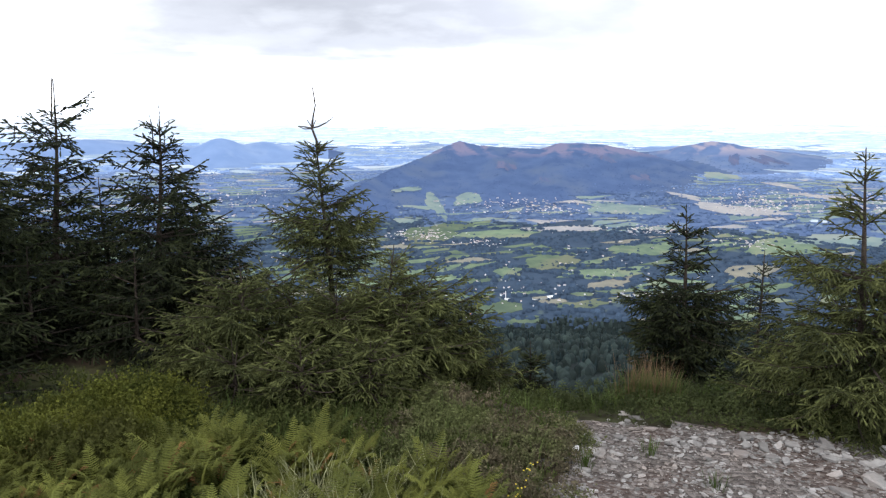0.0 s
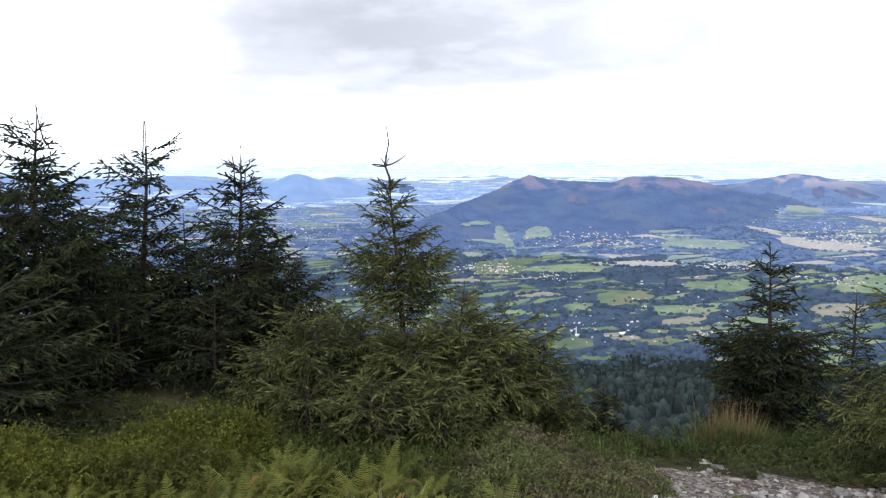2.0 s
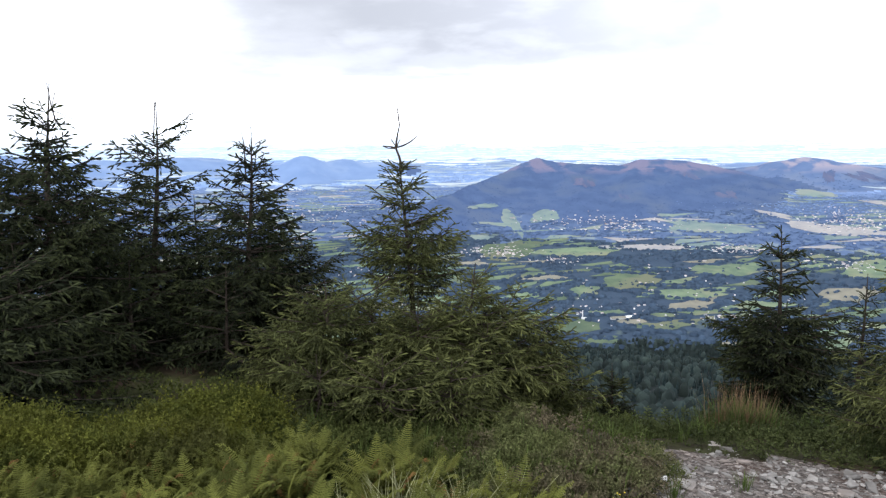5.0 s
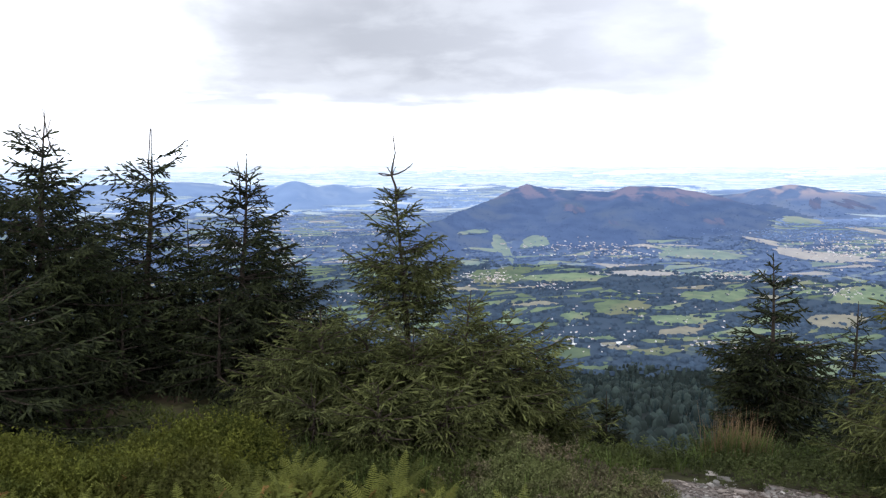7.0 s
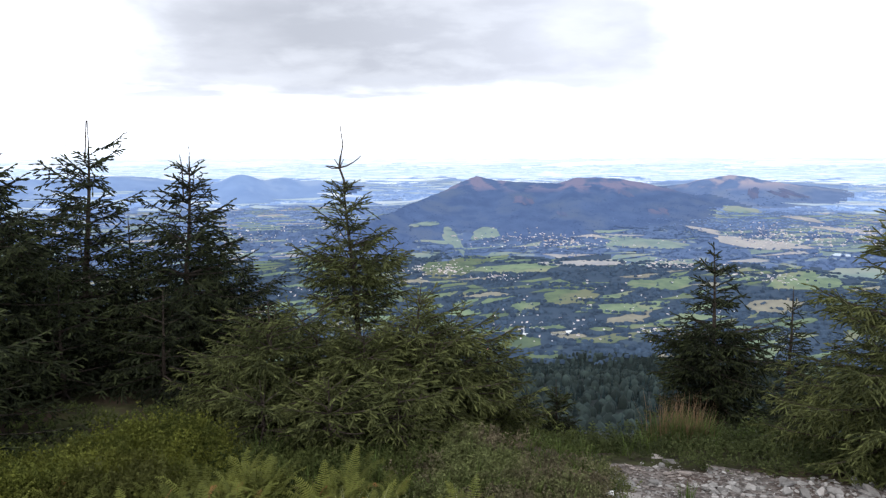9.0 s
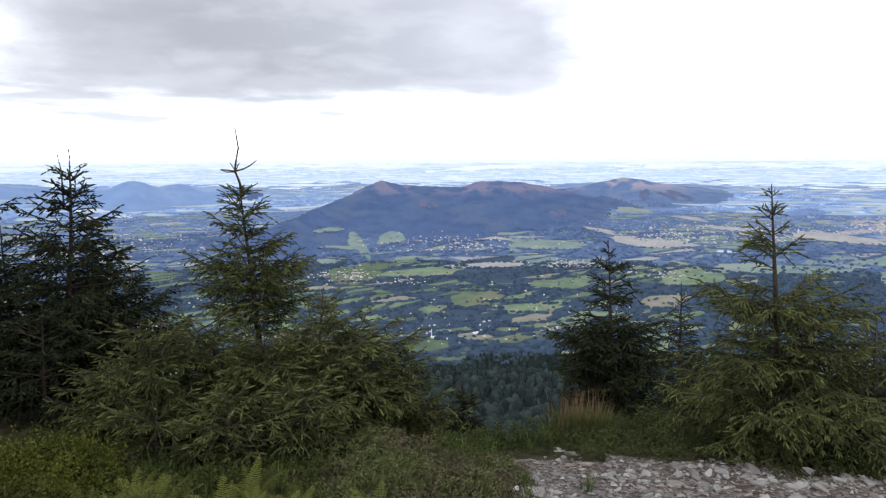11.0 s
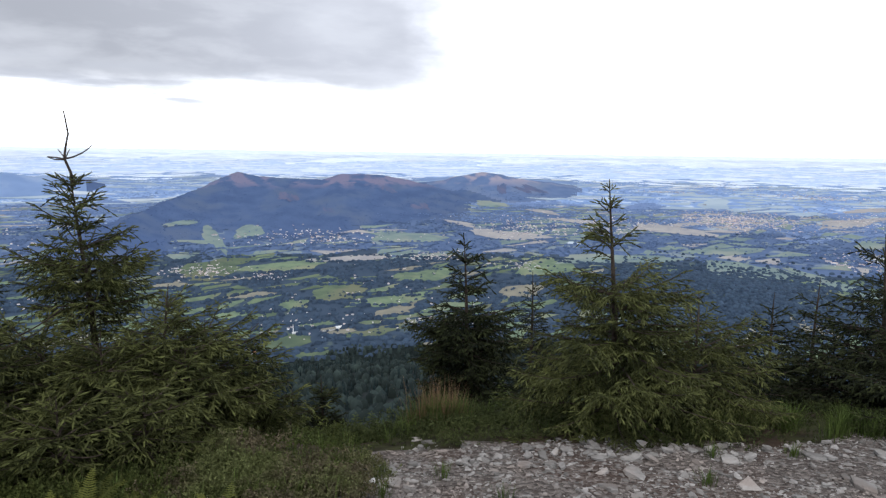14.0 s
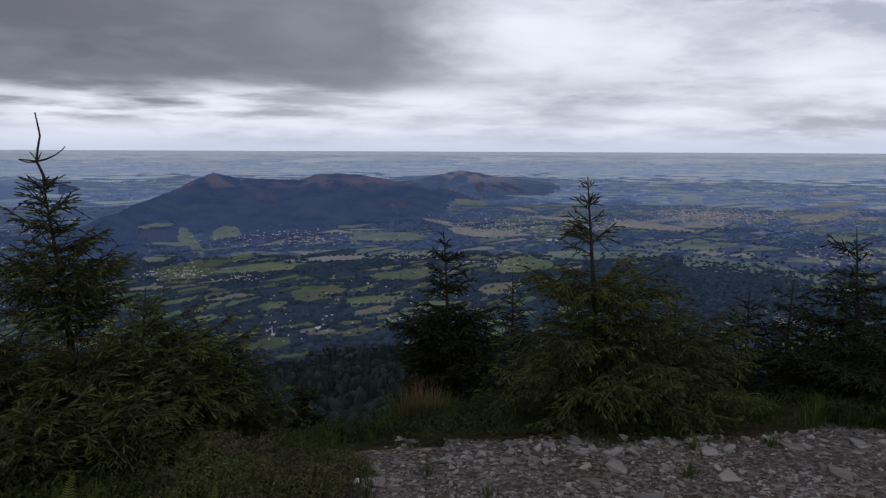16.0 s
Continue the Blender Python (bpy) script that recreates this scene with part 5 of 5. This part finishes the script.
def blades(spots, seed, count, length, width, spread, stiff=0.5):
    """Tufts of bent grass blades."""
    g = np.random.default_rng(seed)
    c = np.array(spots)
    idx = np.repeat(np.arange(len(c)), count)
    n = len(idx)
    a = g.uniform(0, 6.283, n)
    out = np.stack([np.cos(a), np.sin(a), np.zeros(n)], -1)
    side = np.stack([-np.sin(a), np.cos(a), np.zeros(n)], -1)
    L = (length * g.uniform(0.5, 1.15, n))[:, None]
    p0 = c[idx] + out * (spread * g.random(n))[:, None]
    lean = (g.uniform(0.1, 0.9, n) * (1 - stiff) + 0.08)[:, None]
    p1 = p0 + out * L * lean * 0.35 + np.array([0, 0, 1]) * L * 0.55
    p2 = p1 + out * L * lean * 0.75 + np.array([0, 0, 1]) * L * (0.42 - 0.35 * lean)
    w = side * (width * g.uniform(0.6, 1.2, n))[:, None]
    v = np.stack([p0 - w, p0 + w, p1 + w * 0.8, p1 - w * 0.8, p2], 1).reshape(-1, 3)
    b = (np.arange(n) * 5)[:, None]
    f = np.concatenate([b + np.array([[0, 1, 2]]), b + np.array([[0, 2, 3]]), b + np.array([[3, 2, 4]])])
    return v, f


def stuff(name, label, category, geo, material):
    return tagged(new(name, make_mesh(name, *geo, material)), label, category, kind="stuff")


mounds = heath_spots(26, -47, -19, 3.7, 4.7, 41)
stuff("bilberry_shrubs", "mounds of low yellow-green bilberry on the heath", "shrub", leaf_bush(mounds, 42, 0.36, 0.29, 0.017, 6200, 14), M["bilberry"])
green = heath_spots(44, -20, 1, 2.7, 4.3, 38) + heath_spots(22, -46, -14, 2.6, 4.8, 37)
stuff("green_heath_plants", "leafy green plants among the ferns", "shrub", leaf_bush(green, 36, 0.20, 0.15, 0.016, 1300, 6), M["weed"])
under = heath_spots(200, -46, 16, 1.5, 5.8, 43) + heath_spots(60, -160, -46, 1.2, 6.0, 40)
stuff("heath_cover", "mixed low green heath plants", "shrub", leaf_bush(under, 44, 0.26, 0.14, 0.018, 380), M["weed"])
heather = heath_spots(52, 0.5, 10, 2.6, 4.7, 45) + heath_spots(22, 10, 17, 2.6, 4.1, 34)
stuff("heather_shrubs", "brownish heather beside the path", "shrub", leaf_bush(heather, 46, 0.21, 0.17, 0.014, 1500, 8), M["heather"])
edge = heath_spots(60, 8, 22, 5.0, 7.4, 48) + heath_spots(140, 22, 70, 4.6, 7.0, 47) + heath_spots(90, 16, 60, 4.7, 5.5, 33)
stuff("edge_plants", "green plants along the drop", "shrub", leaf_bush(edge, 48, 0.22, 0.13, 0.015, 340), M["edge_leaf"])
stuff("heath_grass", "bent green grass among the heath", "grass", blades(heath_spots(170, -46, 18, 1.5, 4.6, 49), 50, 30, 0.22, 0.003, 0.12), M["grass"])
stuff("edge_grass", "grass tufts along the path edge", "grass", blades(heath_spots(60, 17, 70, 4.6, 6.6, 51), 52, 45, 0.15, 0.003, 0.14), M["grass"])


tuft_at = [tuple(spot(az, r)) for az, r in ((22.3, 5.35), (23.3, 5.4), (24.4, 5.35), (25.3, 5.5), (23.8, 5.6))]
stuff("grass_tuft", "green grass tuft below ripe reddish stalks", "grass", blades(tuft_at, 53, 150, 0.29, 0.003, 0.16, 0.6), M["grass"])
stuff("ripe_grass", "reddish ripe grass stalks", "grass", blades(tuft_at, 54, 80, 0.42, 0.0018, 0.18, 0.8), M["red_grass"])


stuff("pale_grass", "pale dry grass blades on the heath", "grass", blades(heath_spots(22, -14, 6, 2.35, 3.0, 57), 58, 34, 0.34, 0.003, 0.1), M["pale_grass"])
path_tufts = [tuple(local(a, e)) for a, e in ((47.2, -23.4), (46.9, -25.4), (30.0, -28.6), (53.0, -22.2), (24.5, -27.0), (19.0, -28.5), (18.5, -27.0))]
stuff("path_tufts", "small grass tufts between the stones", "grass", blades(path_tufts, 59, 45, 0.11, 0.0022, 0.07), M["grass"])
stuff("tall_grass", "tall green grass tufts beside the path", "grass", blades(heath_spots(24, 46, 66, 5.1, 6.4, 55), 56, 80, 0.21, 0.003, 0.12), M["grass"])


def frond_mesh(seed, length):
    """An arching fern frond: slim toothed leaflets in pairs along a stalk."""
    g = np.random.default_rng(seed)
    n = 22
    t = np.linspace(0.1, 1, n)
    x, z = length * t * 0.8, length * (0.80 * t - 0.40 * t ** 2.2)
    v, f = [], []
    for i in range(n):
        for s in (-1, 1):
            w = length * 0.23 * (1.02 - t[i]) ** 0.7 * min(1, 0.45 + 2.2 * t[i]) * g.uniform(0.88, 1.1) + 0.005
            c = np.array([x[i], 0, z[i]])
            tip = c + np.array([w * 0.42, s * w, -0.22 * w + g.normal(0, 0.006)])
            m, h = (c + tip) / 2, length * 0.017 * (1.15 - 0.5 * t[i])
            b = len(v)
            v += [c + [-h * 0.6, 0, 0], m + [-h, 0, 0.002], tip, m + [h * 0.9, 0, -0.002], c + [h * 0.6, 0, 0]]
            f += [(b, b + 1, b + 3), (b, b + 3, b + 4), (b + 1, b + 2, b + 3)]
    for i in range(n - 1):
        b = len(v)
        w = 0.004 * (1 - t[i]) + 0.001
        v += [[x[i], -w, z[i]], [x[i], w, z[i]], [x[i + 1], 0, z[i + 1]]]
        f.append((b, b + 1, b + 2))
    return make_mesh("frond", np.array(v), np.array(f), M["fern"])


FRONDS = [frond_mesh(60 + k, L) for k, L in enumerate((0.34, 0.29, 0.40, 0.25))]
DRY = frond_mesh(66, 0.3)
DRY.materials[0] = M["fern_dry"]
g = np.random.default_rng(71)
for x, y, z in heath_spots(150, -46, -12, 2.55, 3.8, 70) + heath_spots(16, -12, -6, 2.6, 3.5, 74) + heath_spots(16, -6, 0, 2.6, 3.6, 73) + heath_spots(34, 0, 10, 2.35, 3.1, 72):
    plant = tagged(empty("fern", pose(x, y, z + 0.08, 0, 0, g.uniform(0, 360)) @ Matrix.Scale(g.uniform(0.52, 0.88), 4)),
                   "bright yellow-green fern on the heath", "fern", "ferns on the heath")
    k = int(g.integers(7, 11))
    for i in range(k):
        fr = part("frond", FRONDS[int(g.integers(4))] if g.random() > 0.05 else DRY, plant)
        fr.matrix_basis = pose(0, 0, 0, g.normal(0, 10), g.uniform(-44, -4), i * 360 / k + g.normal(0, 14))

# leafy weed beside the spruce at the path edge, a few yellow flowers, a white scrap
def leafy_stem(name, label, foot, height, seed, leaf, material, category="plant"):
    g = np.random.default_rng(seed)
    V, F = [], []
    for i in range(46):
        t = i / 46
        a, L = i * 2.4, leaf * (1.15 - 0.8 * t)
        d = np.array([math.cos(a), math.sin(a), 0.35])
        e = np.array([-math.sin(a), math.cos(a), 0.0])
        p = np.array([0.02 * math.sin(t * 5), 0, height * t])
        b = len(V)
        V += [p, p + d * L * 0.5 + e * L * 0.22, p + d * L + np.array([0, 0, -0.3 * L]), p + d * L * 0.5 - e * L * 0.22]
        F.append((b, b + 1, b + 2, b + 3))
    ob = tagged(empty(name, Matrix.Translation(foot)), label, category)
    part("leaves", make_mesh("leaves", np.array(V), np.array(F), material), ob)
    part("stem", make_mesh("stem", np.array([[-0.004, 0, -0.03], [0.004, 0, -0.03], [0, 0.006, -0.03], [0, 0, height]]), np.array([(0, 1, 3), (1, 2, 3), (2, 0, 3)]), material), ob)
    return ob


for az, r, h, seed in ((29.6, 5.5, 0.42, 91), (30.3, 5.7, 0.30, 92), (28.9, 5.6, 0.26, 93), (18.2, 5.2, 0.25, 94), (16.8, 5.3, 0.28, 95)):
    leafy_stem("weed", "pale green leafy weed beside the path", spot(az, r), h, seed, 0.09, M["weed"])
for az, r, seed in ((12.4, 2.75, 96), (13.4, 2.9, 97), (14.2, 3.1, 99)):
    w = leafy_stem("flowering_weed", "green weed with small yellow flowers", spot(az, r), 0.22, seed, 0.05, M["weed"], "flower")
    gg = np.random.default_rng(seed)
    V, F = strew(BLOB_V, BLOB_F, np.column_stack([gg.normal(0, 0.02, 9), gg.normal(0, 0.02, 9), gg.uniform(0.16, 0.25, 9)]), np.full((9, 3), 0.005))
    part("blossom", make_mesh("blossom", V, F, M["flower"]), w, "small yellow blossoms")
q = local(18.0, -27.6)
v, f = slab_mesh(7)
v = v * np.array([0.07, 0.05, 0.14]) + rng.normal(0, 0.004, v.shape)
scrap = tagged(new("scrap", make_mesh("scrap", v, f, M["paper"])), "small crumpled white scrap in the grass", "litter")
scrap.matrix_world = pose(q.x, q.y, q.z + 0.03, 55, 10, 40)

# ---- bare forked leader of the middle spruce ----
def stick(points, r0, r1):
    p = np.array(points, float)
    n = len(p)
    rad = np.linspace(r0, r1, n)
    a = np.arange(5) * 2 * math.pi / 5
    ring = np.stack([np.cos(a), np.sin(a), np.zeros(5)], -1)
    d = p[-1] - p[0]
    flat = abs(d[2]) < np.hypot(d[0], d[1])
    if flat:
        ring = np.stack([np.zeros(5), np.cos(a), np.sin(a)], -1)
    v = (p[:, None] + ring[None] * rad[:, None, None]).reshape(-1, 3)
    f = [(i * 5 + j, i * 5 + (j + 1) % 5, (i + 1) * 5 + (j + 1) % 5, (i + 1) * 5 + j) for i in range(n - 1) for j in range(5)]
    return v, np.array(f)


def sticks_mesh(name, lines, material):
    V, F, base = [], [], 0
    for pts, r0, r1 in lines:
        v, f = stick(pts, r0, r1)
        V.append(v), F.append(f + base)
        base += len(v)
    return make_mesh(name, np.vstack(V), np.vstack(F), material)


def above(az, el, r):
    return (r * math.sin(radians(az)), r * math.cos(radians(az)), EYE + r * math.tan(radians(el)))


def bare_leader(owner, r, lines):
    """Needleless top twigs of a spruce, along headings and angles at its distance."""
    tree, foot, _ = owner
    part("bare_leader", sticks_mesh("bare_leader", [([Vector(above(a, e, r)) - foot for a, e in way], r0, r1) for way, r0, r1 in lines], M["dead"]),
         tree, "bare brown leader twig")


bare_leader(LEADER_TREE, 6.1, [
    (((-4.55, -3.0), (-4.75, -1.9), (-5.1, -0.9), (-4.95, 0.0), (-4.75, 0.9), (-4.85, 1.8), (-4.95, 2.55)), 0.0129, 0.0050),
    (((-5.1, -0.95), (-4.5, -0.80), (-3.9, -0.5), (-3.45, -0.15), (-3.2, 0.15)), 0.0082, 0.0050),
    (((-5.1, -0.95), (-5.6, -0.85), (-6.15, -0.8)), 0.0070, 0.0050),
    (((-5.1, -1.0), (-5.7, -1.0), (-6.2, -0.8)), 0.0059, 0.0038),
    (((-5.05, -0.9), (-5.3, -0.5), (-5.45, -0.25)), 0.0059, 0.0038),
    (((-5.0, -0.9), (-4.85, -0.5), (-4.7, -0.25)), 0.0059, 0.0038),
    (((-4.65, -2.6), (-4.0, -2.55), (-3.0, -2.5)), 0.0059, 0.0038),
    (((-4.65, -2.7), (-5.2, -2.5), (-5.8, -2.35)), 0.0047, 0.0025)])
bare_leader(RAGGED, 7.0, [
    (((-30.5, 1.1), (-30.7, 2.1), (-30.77, 2.95), (-30.86, 3.85)), 0.007, 0.003),
    (((-30.6, 1.7), (-30.64, 2.4), (-30.4, 3.2)), 0.004, 0.003),
    (((-30.6, 1.9), (-29.8, 1.55), (-28.85, 1.02)), 0.005, 0.003)])
bare_leader(THIN, 7.6, [
    (((-24.05, -0.5), (-23.9, 1.15), (-23.75, 2.65)), 0.009, 0.005),
    (((-24.0, 0.0), (-24.8, 0.4), (-25.4, 1.0)), 0.005, 0.003)])
bare_leader(FORKED, 7.3, [
    (((-17.3, -3.4), (-17.35, -2.2), (-17.3, -0.9), (-17.5, 0.45)), 0.009, 0.004),
    (((-17.3, -0.8), (-17.8, -0.5), (-18.3, -0.3)), 0.004, 0.003),
    (((-16.45, -0.6), (-16.0, -0.3), (-15.6, -0.2)), 0.004, 0.003)])
